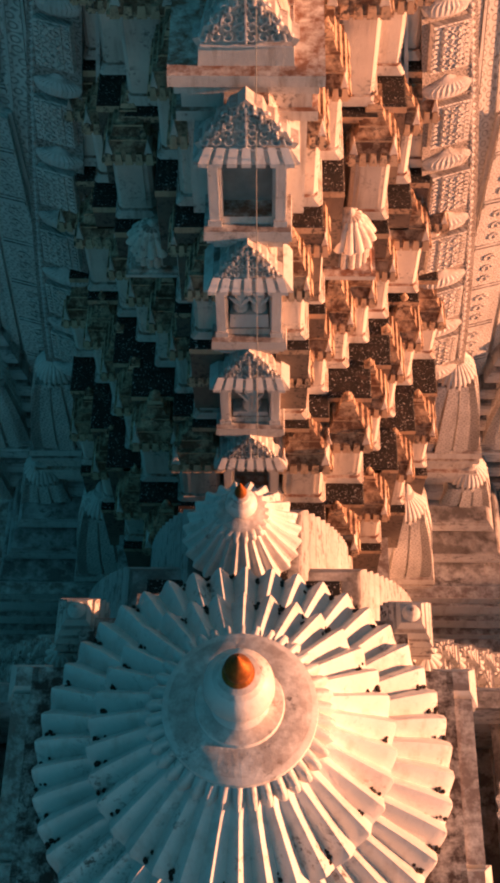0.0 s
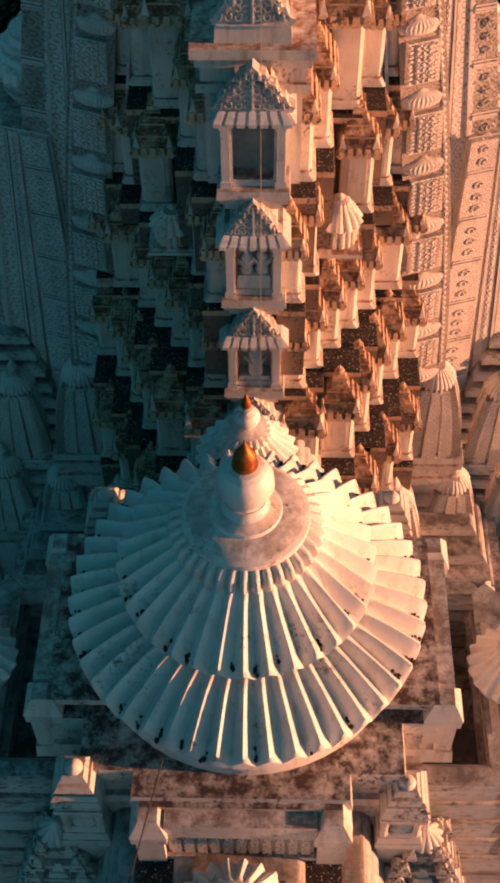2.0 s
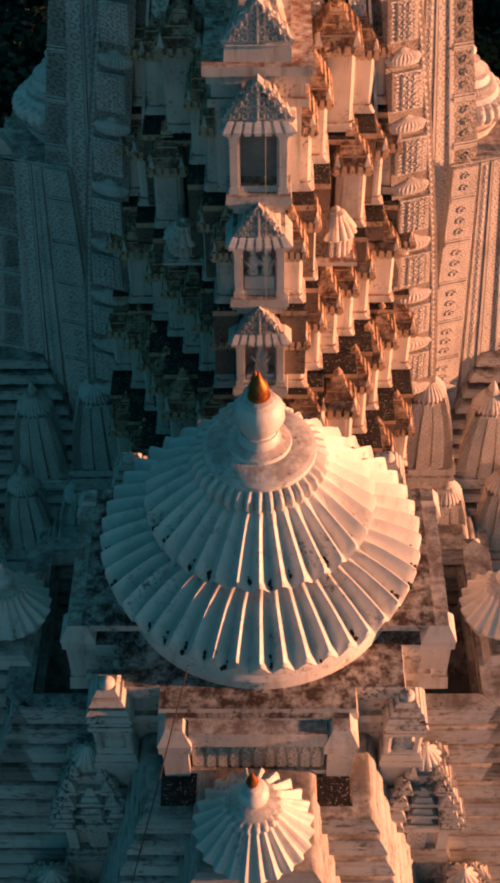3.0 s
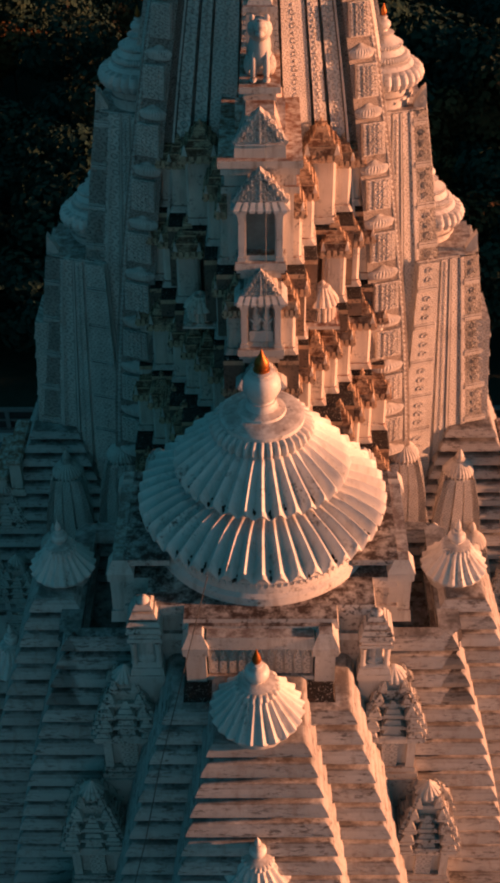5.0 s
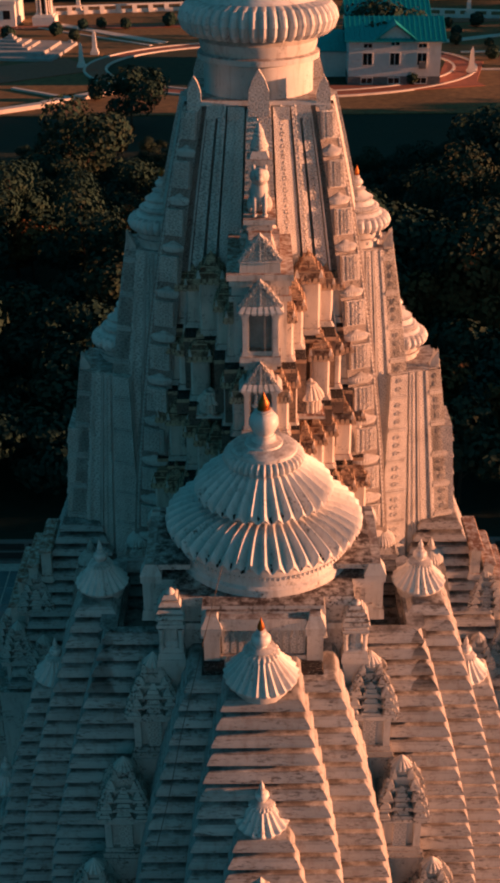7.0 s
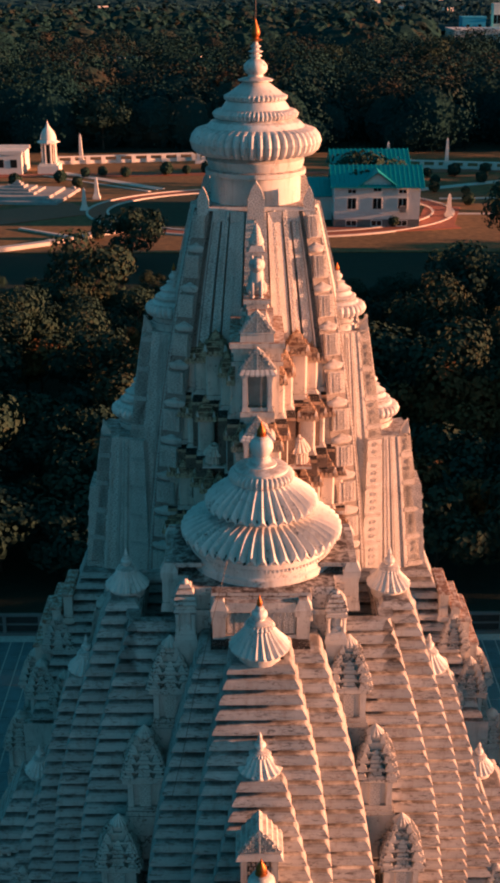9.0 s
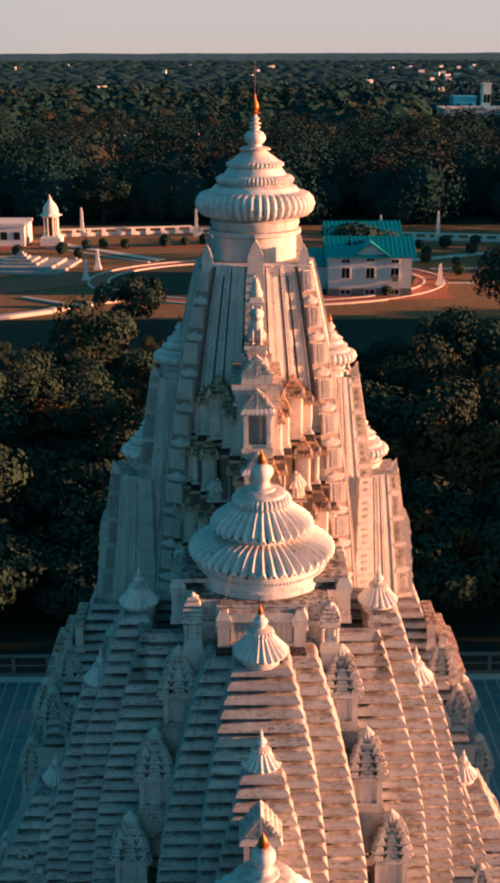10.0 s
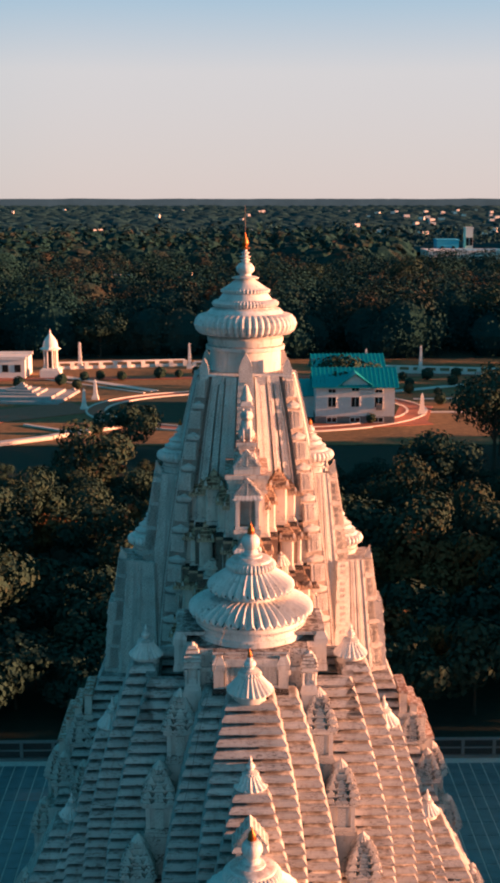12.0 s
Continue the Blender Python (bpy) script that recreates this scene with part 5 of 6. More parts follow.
GROUND = ground_material()
tagged(part("ground", Geo().add([(-4900, -600, -0.15), (4900, -600, -0.15), (4900, 4900, -0.15), (-4900, 4900, -0.15)], [(0, 1, 2, 3)]), GROUND), "dry grassy ground reaching the horizon", "ground", kind="structure")
TEAL = plain("teal_sheet_roofing", (0.012, 0.34, 0.36), 0.45, 0.0, 0.2, 3)
WHITEWASH = plain("white_wall_paint", (0.78, 0.75, 0.71), 0.8, 0, 0.1, 2)
PLINTH = plain("grey_plinth_stone", (0.20, 0.19, 0.18), 0.85, 0, 0.3, 4)
PANE = plain("dark_window_glass", (0.015, 0.018, 0.02), 0.15, 0, 0.2)
LAWN = plain("dry_lawn", (0.21, 0.115, 0.042), 0.95, 0, 0.5, 1.2, 0.5)
GREEN_LAWN = plain("green_lawn", (0.022, 0.035, 0.014), 0.95, 0, 0.5, 1.2, 0.5)
RED_PAVING = plain("red_paving", (0.32, 0.105, 0.06), 0.8, 0, 0.25, 1.5)
KERB = plain("pale_kerb_stone", (0.62, 0.57, 0.53), 0.8, 0, 0.15, 2)
BARK = plain("brown_bark", (0.07, 0.05, 0.035), 0.95, 0, 0.4, 12, 0.6)


def foliage(name, a, b, c):
    mat, nt, bsdf = nodes_of(name)
    geo = nt.nodes.new("ShaderNodeNewGeometry")
    info = nt.nodes.new("ShaderNodeObjectInfo")
    f = calc(nt, "ADD", calc(nt, "MULTIPLY", geo.outputs["Random Per Island"], 0.45), calc(nt, "MULTIPLY", info.outputs["Random"], 0.55))
    link(nt, ramp(nt, f, [(0.1, a), (0.55, b), (0.92, c)]), bsdf.inputs["Base Color"])
    bsdf.inputs["Roughness"].default_value, bsdf.inputs["Specular IOR Level"].default_value = 0.8, 0.05
    return mat


LEAF = foliage("leaves", (0.019, 0.045, 0.039), (0.028, 0.056, 0.043), (0.042, 0.051, 0.032))
RUST = foliage("autumn_leaves", (0.075, 0.045, 0.022), (0.11, 0.062, 0.028), (0.14, 0.08, 0.036))
def far_foliage():
    """Woods seen from far off: colour shifts from tree to tree."""
    mat, nt, bsdf = nodes_of("far_woodland")
    pos = position(nt)
    col = ramp(nt, noise_node(nt, 0.06, 2, 0.6, pos), [(0.34, (0.012, 0.050, 0.052)), (0.52, (0.020, 0.062, 0.058)), (0.60, (0.045, 0.056, 0.042)), (0.72, (0.09, 0.058, 0.036))])
    link(nt, mix(nt, noise_node(nt, 0.35, 4, 0.7, pos), col, (0.007, 0.026, 0.028)), bsdf.inputs["Base Color"])
    bsdf.inputs["Roughness"].default_value, bsdf.inputs["Specular IOR Level"].default_value = 0.9, 0.05
    link(nt, bump(nt, noise_node(nt, 0.5, 4, 0.6, pos), 0.6, 0.8), bsdf.inputs["Normal"])
    return mat


FAR_LEAF = far_foliage()

# ---- house with the teal roof ----
house = thing("house", "white house with a teal sheet metal roof and small windows", "house", at=pose(10.35, 107.4, 0, 0, 0, -1))
W, D = 10.2, 7.0
part("plinth", Geo().frustum(0, W, 0, D, -0.1, 0.95), PLINTH, house, "grey stone plinth")
part("wall", Geo().frustum(0.03, W - 0.03, 0.03, D, 0.95, 4.75).prism([(2.9, 4.75), (7.3, 4.75), (5.1, 6.35)], -0.02, 3.0), WHITEWASH, house)


def sheet_roof(parent, x0, x1, y0, ymid, y1, z0, z1):
    part("roof", Geo().add([(x0, y0, z0), (x1, y0, z0), (x1, ymid, z1), (x0, ymid, z1), (x0, y1, z0), (x1, y1, z0), (x0, y0, z0 + 0.1), (x1, y0, z0 + 0.1), (x1, ymid, z1 + 0.1), (x0, ymid, z1 + 0.1), (x0, y1, z0 + 0.1), (x1, y1, z0 + 0.1)],
                                [(6, 7, 8, 9), (9, 8, 11, 10), (3, 2, 1, 0), (4, 5, 2, 3), (0, 1, 7, 6), (5, 4, 10, 11), (0, 6, 9, 3), (3, 9, 10, 4), (1, 2, 8, 7), (2, 5, 11, 8)]), TEAL, parent)
    n = int((x1 - x0) / 0.55)
    seams = Geo()
    for k in range(n + 1):
        x = x0 + (x1 - x0) * k / n
        seams.add([(x - 0.05, y0, z0 + 0.1), (x + 0.05, y0, z0 + 0.1), (x + 0.05, ymid, z1 + 0.1), (x - 0.05, ymid, z1 + 0.1), (x - 0.05, y0, z0 + 0.2), (x + 0.05, y0, z0 + 0.2), (x + 0.05, ymid, z1 + 0.2), (x - 0.05, ymid, z1 + 0.2)],
                  [(4, 5, 6, 7), (0, 1, 5, 4), (1, 2, 6, 5), (3, 0, 4, 7)])
    part("roof_seams", seams, TEAL, parent)


sheet_roof(house, -0.4, W + 0.4, -0.5, D / 2, D + 0.4, 4.7, 6.75)
gr = Geo()
for s in (-1, 1):
    gr.add([(5.1, -0.5, 6.5), (5.1 + s * 2.5, -0.5, 4.72), (5.1 + s * 2.5, 0.2, 4.72), (5.1, 3.1, 6.5), (5.1, -0.5, 6.62), (5.1 + s * 2.5, -0.5, 4.84), (5.1 + s * 2.5, 0.2, 4.84), (5.1, 3.1, 6.62)],
           [(4, 5, 6, 7) if s < 0 else (7, 6, 5, 4), (0, 1, 2, 3), (0, 1, 5, 4), (1, 2, 6, 5), (2, 3, 7, 6), (3, 0, 4, 7)])
part("gable_roof", gr, TEAL, house)
for x, z, w, h in ((2.1, 2.2, 1.0, 1.25), (5.1, 2.2, 1.0, 1.25), (8.1, 2.2, 1.0, 1.25), (2.1, 4.05, 0.9, 0.42), (5.1, 4.3, 0.9, 0.5), (8.1, 4.05, 0.9, 0.42), (2.1, 0.2, 1.2, 0.6), (5.1, 0.2, 1.2, 0.6), (8.1, 0.2, 1.2, 0.6)):
    win = part("window", Geo().frustum(x - w / 2 - 0.08, x + w / 2 + 0.08, -0.05, 0.06, z - 0.08, z).frustum(x - w / 2 - 0.08, x - w / 2, -0.04, 0.06, z, z + h).frustum(x + w / 2, x + w / 2 + 0.08, -0.04, 0.06, z, z + h).frustum(x - w / 2 - 0.08, x + w / 2 + 0.08, -0.04, 0.06, z + h, z + h + 0.08).frustum(x - 0.03, x + 0.03, -0.02, 0.06, z, z + h), WHITEWASH, house)
    part("pane", Geo().frustum(x - w / 2, x + w / 2, -0.008, 0.05, z, z + h), PANE, win, "dark window glass")
part("cooler", Geo().frustum(7.75, 8.5, -0.7, -0.06, 1.9, 2.6, 0.03, 0.03), PLINTH, house, "metal box cooler under the window")
shed = thing("annex_house", "low annex house with a teal sheet metal roof", "house", at=pose(11.0, 116.3, 0, 0, 0, 2))
part("wall", Geo().frustum(0, 9.4, 0, D, -0.1, 5.2), WHITEWASH, shed)
sheet_roof(shed, -0.4, 9.6, -0.5, D / 2, D + 0.4, 5.2, 7.4)
shed2 = thing("annex_house", "small side annex with a teal sheet metal roof", "house", at=pose(6.6, 112.3, 0, 0, 0, 2))
part("wall", Geo().frustum(0, 4.5, 0, 6, -0.1, 2.8), WHITEWASH, shed2)
sheet_roof(shed2, -0.3, 4.8, -0.4, 3, 6.3, 2.8, 4.6)


# ---- park ----
def ring(cx, cy, a0, a1, ra, rb, w, z, t0=0, t1=360, n=72):
    """A flat curb or path along an ellipse."""
    v, f = [], []
    for k in range(n + 1):
        t = radians(t0 + (t1 - t0) * k / n)
        for d in (0, w):
            for zz in (a0, a1):
                v.append((cx + (ra + d) * math.cos(t), cy + (rb + d) * math.sin(t), z + zz))
    for k in range(n):
        a = 4 * k
        f += [(a + 1, a + 3, a + 7, a + 5), (a, a + 1, a + 5, a + 4), (a + 2, a + 6, a + 7, a + 3)]
    return Geo().add(v, f)


def disc_geo(cx, cy, ra, rb, z, n=64):
    return Geo().add([(cx + ra * math.cos(2 * math.pi * k / n), cy + rb * math.sin(2 * math.pi * k / n), z) for k in range(n)], [tuple(range(n))])


def strip(name, x0, y0, x1, y1, w, mat, label, category, z=0.02, h=0.0):
    ln, a = math.hypot(x1 - x0, y1 - y0), math.degrees(math.atan2(y1 - y0, x1 - x0))
    return tagged(part(name, Geo().frustum(0, ln, -w / 2, w / 2, -0.12, max(0.01, h)), mat, at=pose(x0, y0, z, 0, 0, a)), label, category, kind="structure")


tagged(part("lawn", Geo().frustum(-60, 60, 94, 172, -0.14, -0.06), LAWN), "dry brown park lawn", "lawn", kind="structure")
tagged(part("lawn", disc_geo(3, 118.5, 21.5, 15.3, -0.04), GREEN_LAWN), "dark green round lawn", "lawn", kind="structure")
tagged(part("path", ring(3, 118.5, -0.1, 0.0, 20.8, 14.6, 2.4, 0.0), RED_PAVING), "red paved ring path round the lawn", "path", kind="structure")
for r in (20.6, 23.2):
    tagged(part("kerb", ring(3, 118.5, -0.1, 0.12, r, r - 6.2, 0.3, 0.0), KERB), "pale kerb of the ring path", "kerb", kind="structure")
strip("path", 6, 104.5, 25, 109, 4.5, RED_PAVING, "red paving before the house", "path", 0.03)
strip("path", 22.5, 108, 25.5, 121, 4.5, RED_PAVING, "red paving beside the house", "path", 0.034)
strip("kerb", -28, 94.3, -22.3, 98.2, 1.1, KERB, "white kerb wall along a path", "kerb", 0, 0.35)
strip("kerb", -22.3, 98.6, -14.6, 105.6, 1.1, KERB, "white kerb wall along a path", "kerb", 0, 0.35)
strip("path", -28, 150.2, -12, 135, 1.6, KERB, "pale straight path across the lawn", "path", 0.02)
strip("path", -30.5, 147.5, -13.5, 133.2, 0.5, KERB, "pale straight path edge across the lawn", "path", 0.024)
strip("path", -40, 147, 46, 152, 3.0, RED_PAVING, "red paved path along the far wall", "path", 0.012)
strip("path", 24, 134, 46, 146, 1.6, KERB, "pale straight path across the lawn", "path", 0.02)
strip("path", 26, 127, 48, 128, 0.8, KERB, "pale narrow path", "path", 0.02)
strip("path", 25, 116, 46, 115.5, 0.7, KERB, "pale narrow path", "path", 0.02)
strip("kerb", -27, 107, -19, 101, 0.5, KERB, "pale curved kerb of a flower bed", "kerb", 0, 0.15)
strip("path", -34, 112, -21, 121, 9, RED_PAVING, "red paved court round the monument", "path", 0.008)
strip("path", 9.2, 25.2, 40, 24.2, 1.2, LAWN, "pale dirt track below the trees", "path", 0.0)
strip("path", -40, 27, -9.5, 26.2, 0.4, PLINTH, "pale kerb below the trees", "kerb", 0.0)


def park_wall(x0, y0, x1, y1):
    ln, a = math.hypot(x1 - x0, y1 - y0), math.degrees(math.atan2(y1 - y0, x1 - x0))
    t = thing("park_wall", "white park wall with a row of low arches", "wall", "white park walls", pose(x0, y0, 0, 0, 0, a))
    part("coping", Geo().frustum(0, ln, -0.2, 0.25, 1.0, 1.2), WHITEWASH, t)
    n = max(2, int(ln / 2.2))
    for k in range(n + 1):
        x = ln * k / n
        part("pier", Geo().frustum(x - 0.35, x + 0.35, -0.2, 0.2, -0.1, 1.0, -0.0, 0), WHITEWASH, t)
    part("back_panel", Geo().frustum(0, ln, 0.05, 0.2, -0.1, 0.45), WHITEWASH, t)


park_wall(-30, 159, -8.5, 163)
park_wall(-6.8, 160, 8, 160.5)
park_wall(23, 155, 60, 147)
park_wall(-60, 152, -34, 152)


def obelisk(x, y, h, label="slim white stone obelisk in the park"):
    t = thing("obelisk", label, "obelisk", "white obelisks of the park", pose(x, y, 0))
    part("base", Geo().block(0, 0, -0.1, 1.0, 1.0, 0.4).block(0, 0, 0.3, 0.75, 0.75, 0.3), WHITEWASH, t)
    part("shaft", Geo().block(0, 0, 0.6, 0.6, 0.6, h - 1.0, 0.14, 0.14).block(0, 0, h - 0.4, 0.36, 0.36, 0.4, 0.17, 0.17), WHITEWASH, t)


for x, y, h in ((-20.8, 119.0, 2.9), (-20.2, 127.6, 2.9), (25.2, 114.2, 2.9), (-26.6, 162, 4.4), (-7.6, 160, 4.4), (31.5, 156, 4.4), (8.0, 165, 4.2), (22.5, 158, 3.6)):
    obelisk(x, y, h)

# pavilion with a bell roof
ch = thing("domed_pavilion", "white open pavilion with a bell-shaped dome", "pavilion", at=pose(-29.9, 150.5, 0))
part("plinth", Geo().block(0, 0, -0.1, 3.2, 3.2, 1.3).block(0, 0, 1.2, 2.6, 2.6, 0.25), WHITEWASH, ch)
for k in range(8):
    a = 2 * math.pi * (k + 0.5) / 8
    part("pillar", Geo().lathe([(0.18, 1.4), (0.15, 1.6), (0.14, 4.2), (0.2, 4.5)], 10, 1.05 * math.cos(a), 1.05 * math.sin(a)), WHITEWASH, ch, "", True)
# solid dark core added for the shade between the pillars
part("shade_core", Geo().lathe([(0.62, 1.4), (0.62, 4.5)], 8), PANE, ch, "dark core standing for the shade inside the pavilion")
part("eave", Geo().lathe([(1.15, 4.3), (1.2, 4.5), (1.75, 4.52), (1.7, 4.62), (1.2, 4.9)], 8), WHITEWASH, ch)
part("dome", Geo().lathe([(1.2, 4.85), (1.22, 5.2), (1.1, 5.7), (0.8, 6.25), (0.42, 6.7), (0.22, 7.0)], 24), WHITEWASH, ch, "", True)
part("bud", Geo().lathe([(0.2, 6.98), (0.26, 7.1), (0.12, 7.3), (0.02, 7.8)], 12), WHITEWASH, ch, "", True)

# grey lowered to stand for tree shade over the monument
MONUMENT = plain("shade_grey_monument_stone", (0.36, 0.36, 0.36), 0.8, 0, 0.25, 2)
mon = thing("monument", "stepped pale stone monument with terraces", "monument", at=pose(-31, 129.5, 0, 0, 0, -8) @ Matrix.Diagonal((1, 1, 0.6, 1)))
for k, (w, d, h) in enumerate(((14, 12, 0.4), (10.5, 9, 0.4), (6.0, 5.5, 0.5), (4.2, 4.0, 0.5), (2.2, 2.0, 0.6), (1.2, 1.2, 0.7), (0.6, 0.6, 0.9))):
    part("terrace", Geo().block(0, 0, (-0.1 if k == 0 else 0.5 * k), w, d, 0.62 if k else 0.6, 0.06, 0.06), MONUMENT, mon)
for sx in (-1, 1):
    for sy in (-1, 1):
        part("corner_post", Geo().block(sx * 6.2, sy * 5.2, 0.45, 0.6, 0.6, 0.6, 0.1, 0.1), MONUMENT, mon)
hall = thing("park_hall", "low white flat-roofed park hall", "house", at=pose(-44, 148.5, 0))
part("wall", Geo().frustum(0, 10.2, 0, 7, -0.1, 3.0), WHITEWASH, hall)
part("parapet", Geo().frustum(-0.2, 10.4, -0.2, 0.25, 3.0, 3.5).frustum(-0.2, 10.4, 6.9, 7.2, 3.0, 3.5), WHITEWASH, hall)
for k in range(5):
    part("window", Geo().frustum(1 + 2 * k - 0.5, 1 + 2 * k + 0.5, -0.05, 0.03, 1.0, 2.2), PANE, hall)


# ---- trees ----
def clump_points(rng, lobes, n, size):
    """Small tilted leaf sprays on and in the lobes of a crown."""
    g = Geo()
    for _ in range(n):
        cx, cy, cz, r, sq = lobes[rng.randrange(len(lobes))]
        while True:
            d = Vector((rng.uniform(-1, 1), rng.uniform(-1, 1), rng.uniform(-0.75, 1)))
            if 0.3 < d.length < 1:
                break
        d = d.normalized() * (0.55 + 0.5 * rng.random() ** 0.6)
        p = Vector((cx + d.x * r, cy + d.y * r, cz + d.z * r * sq))
        s = size * rng.uniform(0.6, 1.4)
        q = d.to_track_quat("Z", "Y").to_matrix() @ Euler((rng.uniform(-0.35, 0.35), rng.uniform(-0.35, 0.35), rng.uniform(0, 6.28))).to_matrix()
        tri = [p + q @ Vector(c) * s for c in ((-0.55, -0.2, 0), (0.3, -0.5, 0.1), (0.6, 0.25, -0.05), (-0.2, 0.5, 0.12))]
        g.add(tri, [(0, 1, 2, 3)])
    return g


def tree(seed, h, spread, label, leaf=None, n=2900, size=0.3, bare=False):
    rng = random.Random(seed)
    t = thing("tree", label, "tree", "trees round the temple and park")
    tr = Geo()
    tr.lathe([(0.32 * h / 10, -0.2), (0.2 * h / 10, 0.5), (0.15 * h / 10, h * 0.3), (0.10 * h / 10, h * 0.55), (0.03, h * 0.85)], 9)
    lobes = []
    for k in range(7):
        a = 2 * math.pi * (k + rng.random() * 0.7) / 7
        rr, zz = spread * rng.uniform(0.35, 0.72), h * rng.uniform(0.42, 0.80)
        tip = Vector((rr * math.cos(a), rr * math.sin(a), zz))
        foot = Vector((0, 0, h * rng.uniform(0.22, 0.45)))
        ax = (tip - foot)
        m = Matrix.Translation(foot) @ ax.to_track_quat("Z", "Y").to_matrix().to_4x4()
        tr.lathe([(0.07 * h / 10, 0), (0.05 * h / 10, ax.length * 0.5), (0.015, ax.length)], 6, m=m)
        lobes.append((tip.x, tip.y, tip.z, spread * rng.uniform(0.32, 0.52), rng.uniform(0.6, 0.9)))
    lobes.append((0, 0, h * 0.82, spread * 0.45, 0.8))
    part("trunk", tr, BARK, t, "brown trunk with limbs", True)
    part("crown", clump_points(rng, lobes, n, size), leaf or LEAF, t)
    return t


kinds = [tree(1, 9.5, 4.6, "broad dark green tree with an uneven leafy crown"), tree(2, 8.0, 4.2, "rounded dark green tree with a leafy crown"), tree(3, 11.0, 4.8, "tall dark green tree with several leafy lobes"),
         tree(4, 7.0, 3.4, "small tree with rusty autumn leaves", RUST, 1800, 0.3), tree(5, 6.0, 3.6, "low bushy dark green tree", None, 2000, 0.32)]
kinds[0].matrix_basis, kinds[1].matrix_basis, kinds[2].matrix_basis, kinds[3].matrix_basis, kinds[4].matrix_basis = pose(-14, 60, -0.2), pose(18, 62, -0.2), pose(30, 88, -0.2), pose(11.5, 33, -0.2), pose(-12, 88, -0.2)
rng = random.Random(11)
spots = []


def plant(x, y, k, s=1.0):
    spots.append((x, y))
    copy_thing(kinds[k], pose(x, y, -0.2, 0, 0, rng.uniform(0, 360)) @ Matrix.Scale(1, 4)).scale = (s, s, s * rng.uniform(0.85, 1.15))


for _ in range(4000):
    y = rng.uniform(20, 90)
    x = rng.uniform(-1, 1) * (20 + y * 0.42)
    size = min(1.0, (18.0 - 0.2 * y) / 10.5)
    if len(spots) > 185 or size < 0.16 or any((x - a) ** 2 + (y - b) ** 2 < 8.5 * size for a, b in spots) or (abs(x) < 4 and y < 60) or (abs(x) < 17 and y < 33) or (y > 80 and -30 < x < -10):
        continue
    plant(x, y, 3 if rng.random() < 0.08 else rng.choice((0, 1, 2, 4)), size * rng.uniform(0.75, 1.0))
for _ in range(2500):
    y = rng.uniform(172, 345)
    x = rng.uniform(-1, 1) * (30 + y * 0.24)
    if len(spots) > 250 or any((x - a) ** 2 + (y - b) ** 2 < 24 for a, b in spots):
        continue
    plant(x, y, 3 if rng.random() < 0.12 else rng.choice((0, 1, 2)), rng.uniform(0.8, 1.3))
for _ in range(400):   # low growth right behind the plaza
    x, y = rng.uniform(-24, 24), rng.uniform(15, 34)
    if len(spots) > 292 or abs(x) < 7 or (x > 7 and y < 17) or any((x - a) ** 2 + (y - b) ** 2 < 6 for a, b in spots):
        continue
    plant(x, y, 3 if x > 7 and rng.random() < 0.3 else 4, rng.uniform(0.55, 0.9))
# trees added out of view on the sun side to shade the plaza
for x, y in ((27, -12), (31, -3), (26, 5), (34, 11), (38, -8), (29, -20), (36, 2)):
    plant(x, y, rng.choice((0, 2)), 0.95)
for x, y, s in ((12.5, 29.5, 0.75), (15.5, 31.5, 0.9), (18, 29, 0.7), (11.2, 27, 0.5)):
    plant(x, y, 3, s)
plant(27.5, 80, 2, 1.1)
plant(31, 84, 0, 1.0)
plant(14.9, 114.9, 4, 1.5)

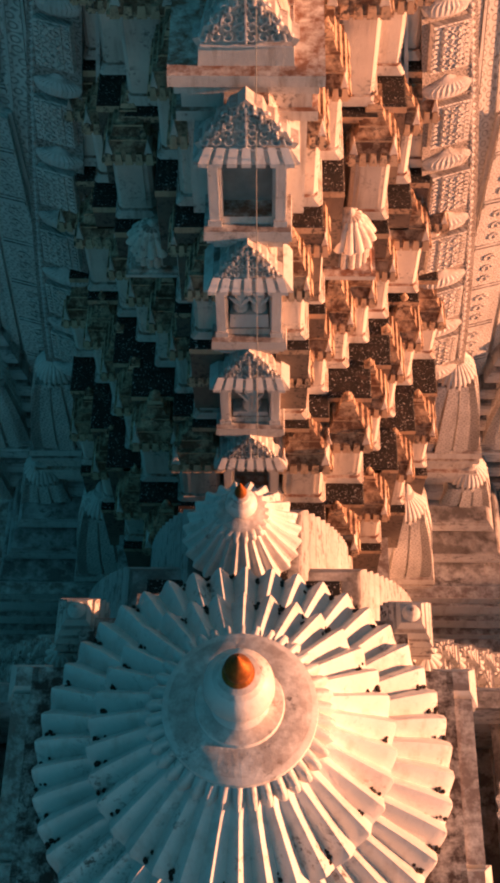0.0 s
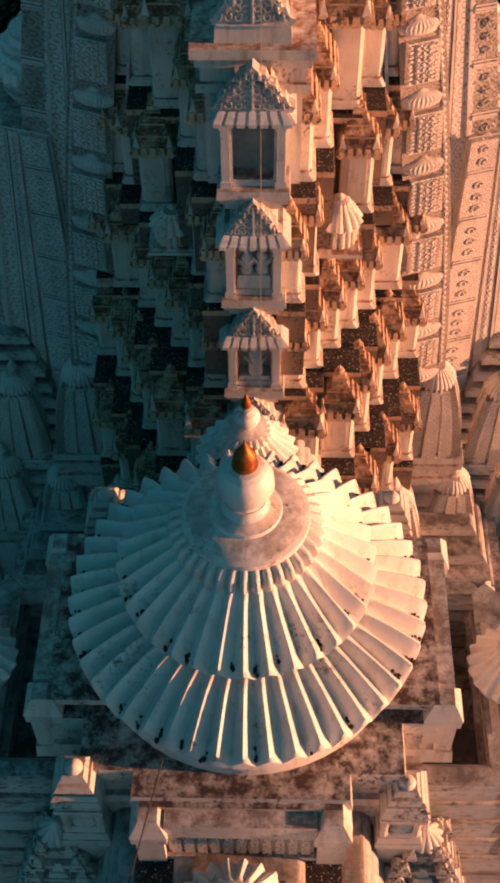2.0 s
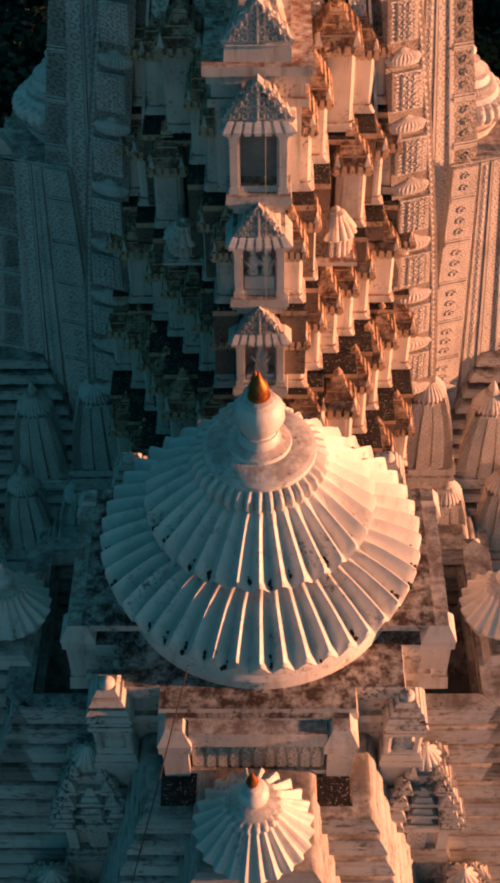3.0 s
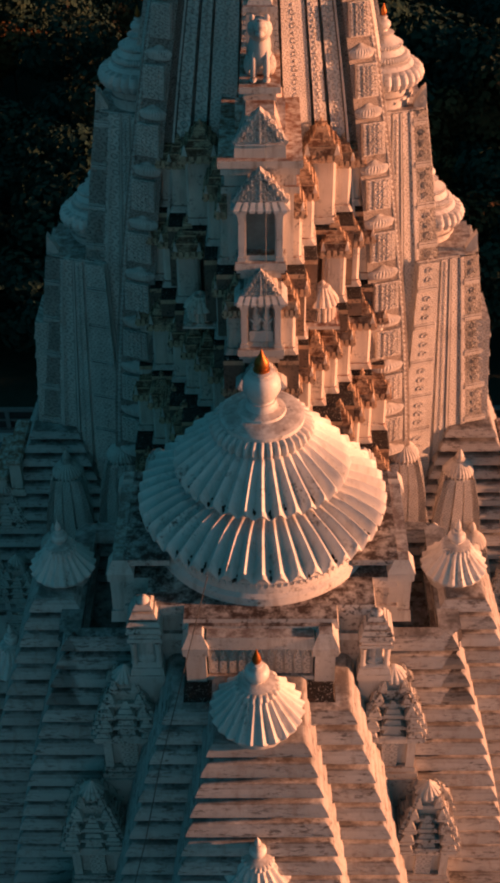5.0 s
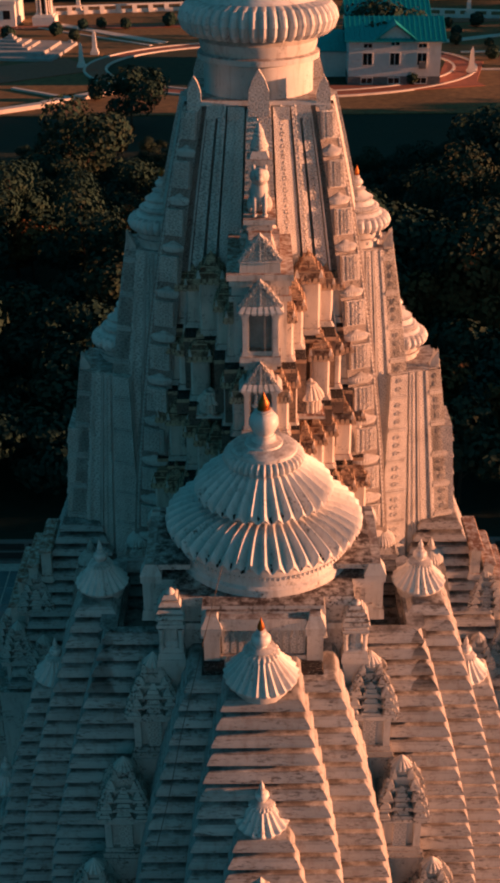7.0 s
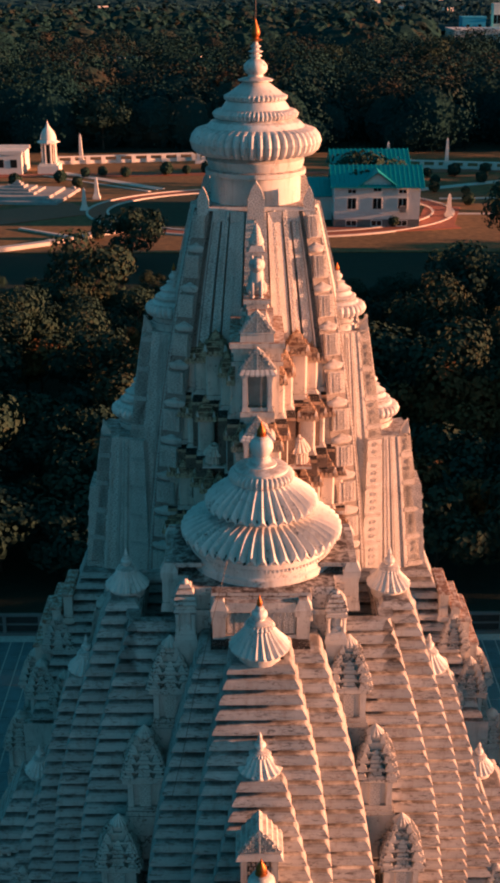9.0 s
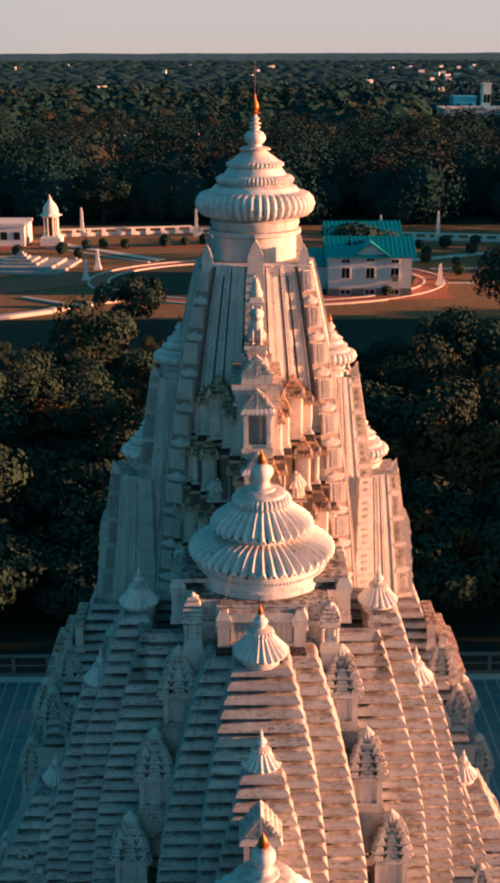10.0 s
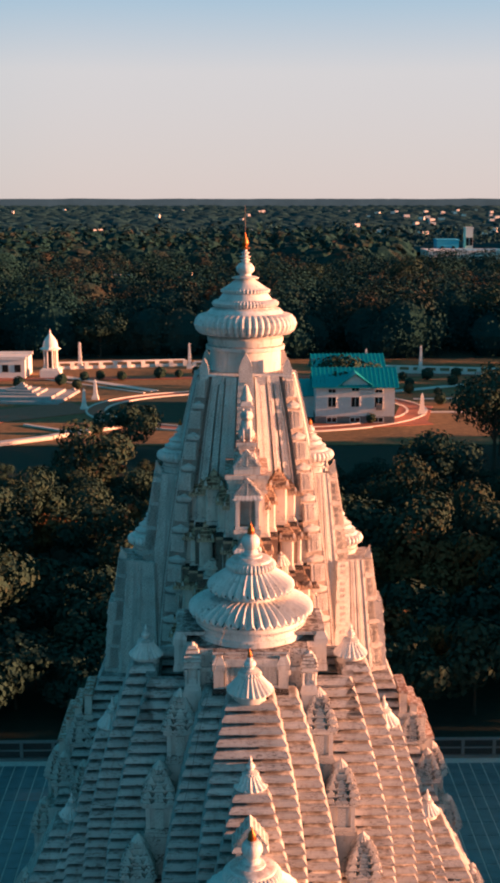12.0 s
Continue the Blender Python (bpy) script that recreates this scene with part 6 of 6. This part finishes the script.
# far woods
far, hazy = Geo(), Geo()
# bluish tint puts the haze of distance into the foliage colour
DISTANT = plain("haze_tinted_woodland", (0.022, 0.064, 0.074), 0.95, 0, 0.4, 0.05, 0.0)
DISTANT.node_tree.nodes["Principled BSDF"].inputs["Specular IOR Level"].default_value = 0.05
rng = random.Random(21)
LEAFSHAPE = ((-0.55, -0.2, 0), (0.3, -0.5, 0.1), (0.6, 0.25, -0.05), (-0.2, 0.5, 0.12))
for _ in range(9500):
    y = 175 * (4700 / 175) ** (rng.random() ** 0.95)
    x = rng.uniform(-1, 1) * (36 + y * 0.235)
    s = (4.2 + (4.6 if y < 345 else 6.0) * rng.random() ** 1.5) * (1 + y / 4500)
    if (y < 345 and rng.random() < 0.62) or 345 < y < 600 and 0.16 * y - 4 < x < 0.25 * y + 8:
        continue
    for _ in range(620 if y < 345 else (16 if y < 700 else 0)):
        d = Vector((rng.gauss(0, 1), rng.gauss(0, 1), rng.gauss(0.25, 1))).normalized()
        p = Vector((x, y, 0.55 * s)) + d * s * (rng.uniform(0.82, 1.0) if y < 345 else rng.uniform(0.66, 1.0))
        q = d.to_track_quat("Z", "Y").to_matrix() @ Euler((rng.uniform(-0.5, 0.5), rng.uniform(-0.5, 0.5), rng.uniform(0, 6.28))).to_matrix()
        k = s * (0.066 if y < 345 else (0.22 if y < 900 else 0.4))
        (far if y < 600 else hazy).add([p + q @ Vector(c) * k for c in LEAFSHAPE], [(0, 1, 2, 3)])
    a, low = rng.uniform(0, 1), 1.0 if y < 600 else 0.34
    s *= 1.0 if y < 600 else 1.35
    if y <= 340:
        far.lathe([(0.25 * s, -0.1 * s), (0.50 * s * rng.uniform(0.9, 1.1), 0.2 * s), (0.62 * s, 0.55 * s), (0.5 * s * rng.uniform(0.9, 1.1), 0.9 * s), (0.22 * s, 1.1 * s), (0.04 * s, 1.16 * s)], 9, x, y, phase=a)
    else:
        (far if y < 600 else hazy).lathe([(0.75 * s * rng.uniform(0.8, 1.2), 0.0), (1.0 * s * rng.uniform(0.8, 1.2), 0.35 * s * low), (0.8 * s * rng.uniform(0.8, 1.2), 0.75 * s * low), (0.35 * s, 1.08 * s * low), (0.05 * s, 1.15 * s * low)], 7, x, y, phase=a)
tagged(part("woods", hazy, DISTANT), "woods near the horizon, tinted bluish as haze", "woods", kind="stuff")
tagged(part("woods", far, FAR_LEAF), "far dark woods stretching to the horizon", "woods", kind="stuff")
shade = Geo()   # an unseen wood, added towards the sun to shade ground, park and plaza
for j in range(214):
    y = rng.uniform(15, 93) if j < 150 else (rng.uniform(122, 172) if j < 172 else rng.uniform(-32, 15))
    x, s = rng.uniform(22 + y * 0.42, 125) if j < 150 else (rng.uniform(46 + (y - 98) * 0.2, 105) if j < 172 else rng.uniform(36, 70)), rng.uniform(3.2, 4.6)
    shade.lathe([(0.12 * s, -0.2), (0.1 * s, 0.5 * s)], 6, x, y)
    for _ in range(160):
        d = Vector((rng.gauss(0, 0.5), rng.gauss(0, 0.5), rng.uniform(0.4, 2.3))) * s
        q = Euler((rng.uniform(-0.9, 0.9), rng.uniform(-0.9, 0.9), rng.uniform(0, 6.28))).to_matrix()
        shade.add([Vector((x, y, 0)) + d + q @ Vector(c) * 0.3 * s for c in LEAFSHAPE], [(0, 1, 2, 3)])
tagged(part("woods", shade, LEAF), "unseen woods added to shade the temple grounds", "woods", kind="stuff")
ridge = Geo()
v = [(-1250 + 25 * k, 4780, z) for k in range(101) for z in (-5, 33 + 3.5 * noise.noise((k * 0.13, 0, 0)) + 1.2 * noise.noise((k * 0.9, 3, 0)))]
ridge.add(v, [(2 * k, 2 * k + 2, 2 * k + 3, 2 * k + 1) for k in range(100)])
# haze on the ridge is put into its blue-grey colour and a faint glow
HAZY = plain("painted_haze_woods", (0.07, 0.10, 0.11), 1.0, 0, 0.4, 0.015)
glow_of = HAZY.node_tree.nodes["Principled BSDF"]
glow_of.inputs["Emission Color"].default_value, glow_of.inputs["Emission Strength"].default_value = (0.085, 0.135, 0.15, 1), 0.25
tagged(part("backdrop", ridge, HAZY), "horizon woods backdrop with haze in its colour and glow", "backdrop", kind="structure")


# far buildings
def far_house(x, y, w, d, h, mat, label, turn=None):
    t = thing("far_house", label, "house", "houses of the far town", pose(x, y, 0, 0, 0, rng.uniform(-20, 20) if turn is None else turn))
    part("wall", Geo().block(0, 0, -0.2, w, d, h), mat, t)
    part("roof_parapet", Geo().block(0, 0, h - 0.2, w + 0.4, d + 0.4, 0.7), mat, t)
    for k in range(max(2, int(w / 4))):
        part("window", Geo().block(-w / 2 + (k + 0.5) * w / max(2, int(w / 4)), -d / 2, h * 0.45, 1.4, 0.3, h * 0.25), PANE, t)


BLUE = plain("blue_wall_paint", (0.05, 0.55, 0.80), 0.7)
far_house(103.5, 540, 10.5, 9, 9.5, BLUE, "bright blue painted block of the far town", 0)
far_house(115, 545, 3.5, 6, 15, WHITEWASH, "white tall block of the far town", 0)
far_house(103, 470, 42, 22, 7.2, WHITEWASH, "long low white shed with a flat roof", 0)
for _ in range(56):
    y = rng.uniform(600, 2600)
    far_house((0.24 - 0.44 * rng.random() ** 2.2) * y, y, rng.uniform(3, 8), 6, rng.uniform(4.5, 6.5) + y / 800, WHITEWASH, "small white house among the far trees")
for x, y in ((-34, 300), (-29, 305), (-14, 312), (-44, 292)):
    far_house(x, y, 4, 4, 7.0, WHITEWASH, "small white house among the trees")

# hedge balls and bushes in the park
rng = random.Random(31)
bush = thing("bush", "small clipped dark green bush", "bush", "bushes in the park", pose(-24, 146, 0))
part("foliage", clump_points(rng, [(0, 0, 0.7, 0.7, 1.0)], 260, 0.3), LEAF, bush)
part("stem", Geo().lathe([(0.08, -0.1), (0.05, 0.5)], 6), BARK, bush)
for x, y in ((-18, 146), (-12, 148), (-6, 150), (-27, 141), (-24, 137), (-33, 138), (26, 132), (30, 130), (34, 140), (29, 122), (32, 118), (36, 127), (40, 133), (-17, 101), (17.5, 107.6), (27, 138), (31, 146), (36, 148), (-21.5, 147), (-9, 149), (27, 145.5), (23, 139)):
    copy_thing(bush, pose(x, y, 0, 0, 0, rng.uniform(0, 360)) @ Matrix.Scale(1, 4)).scale = [rng.uniform(0.8, 1.35)] * 3
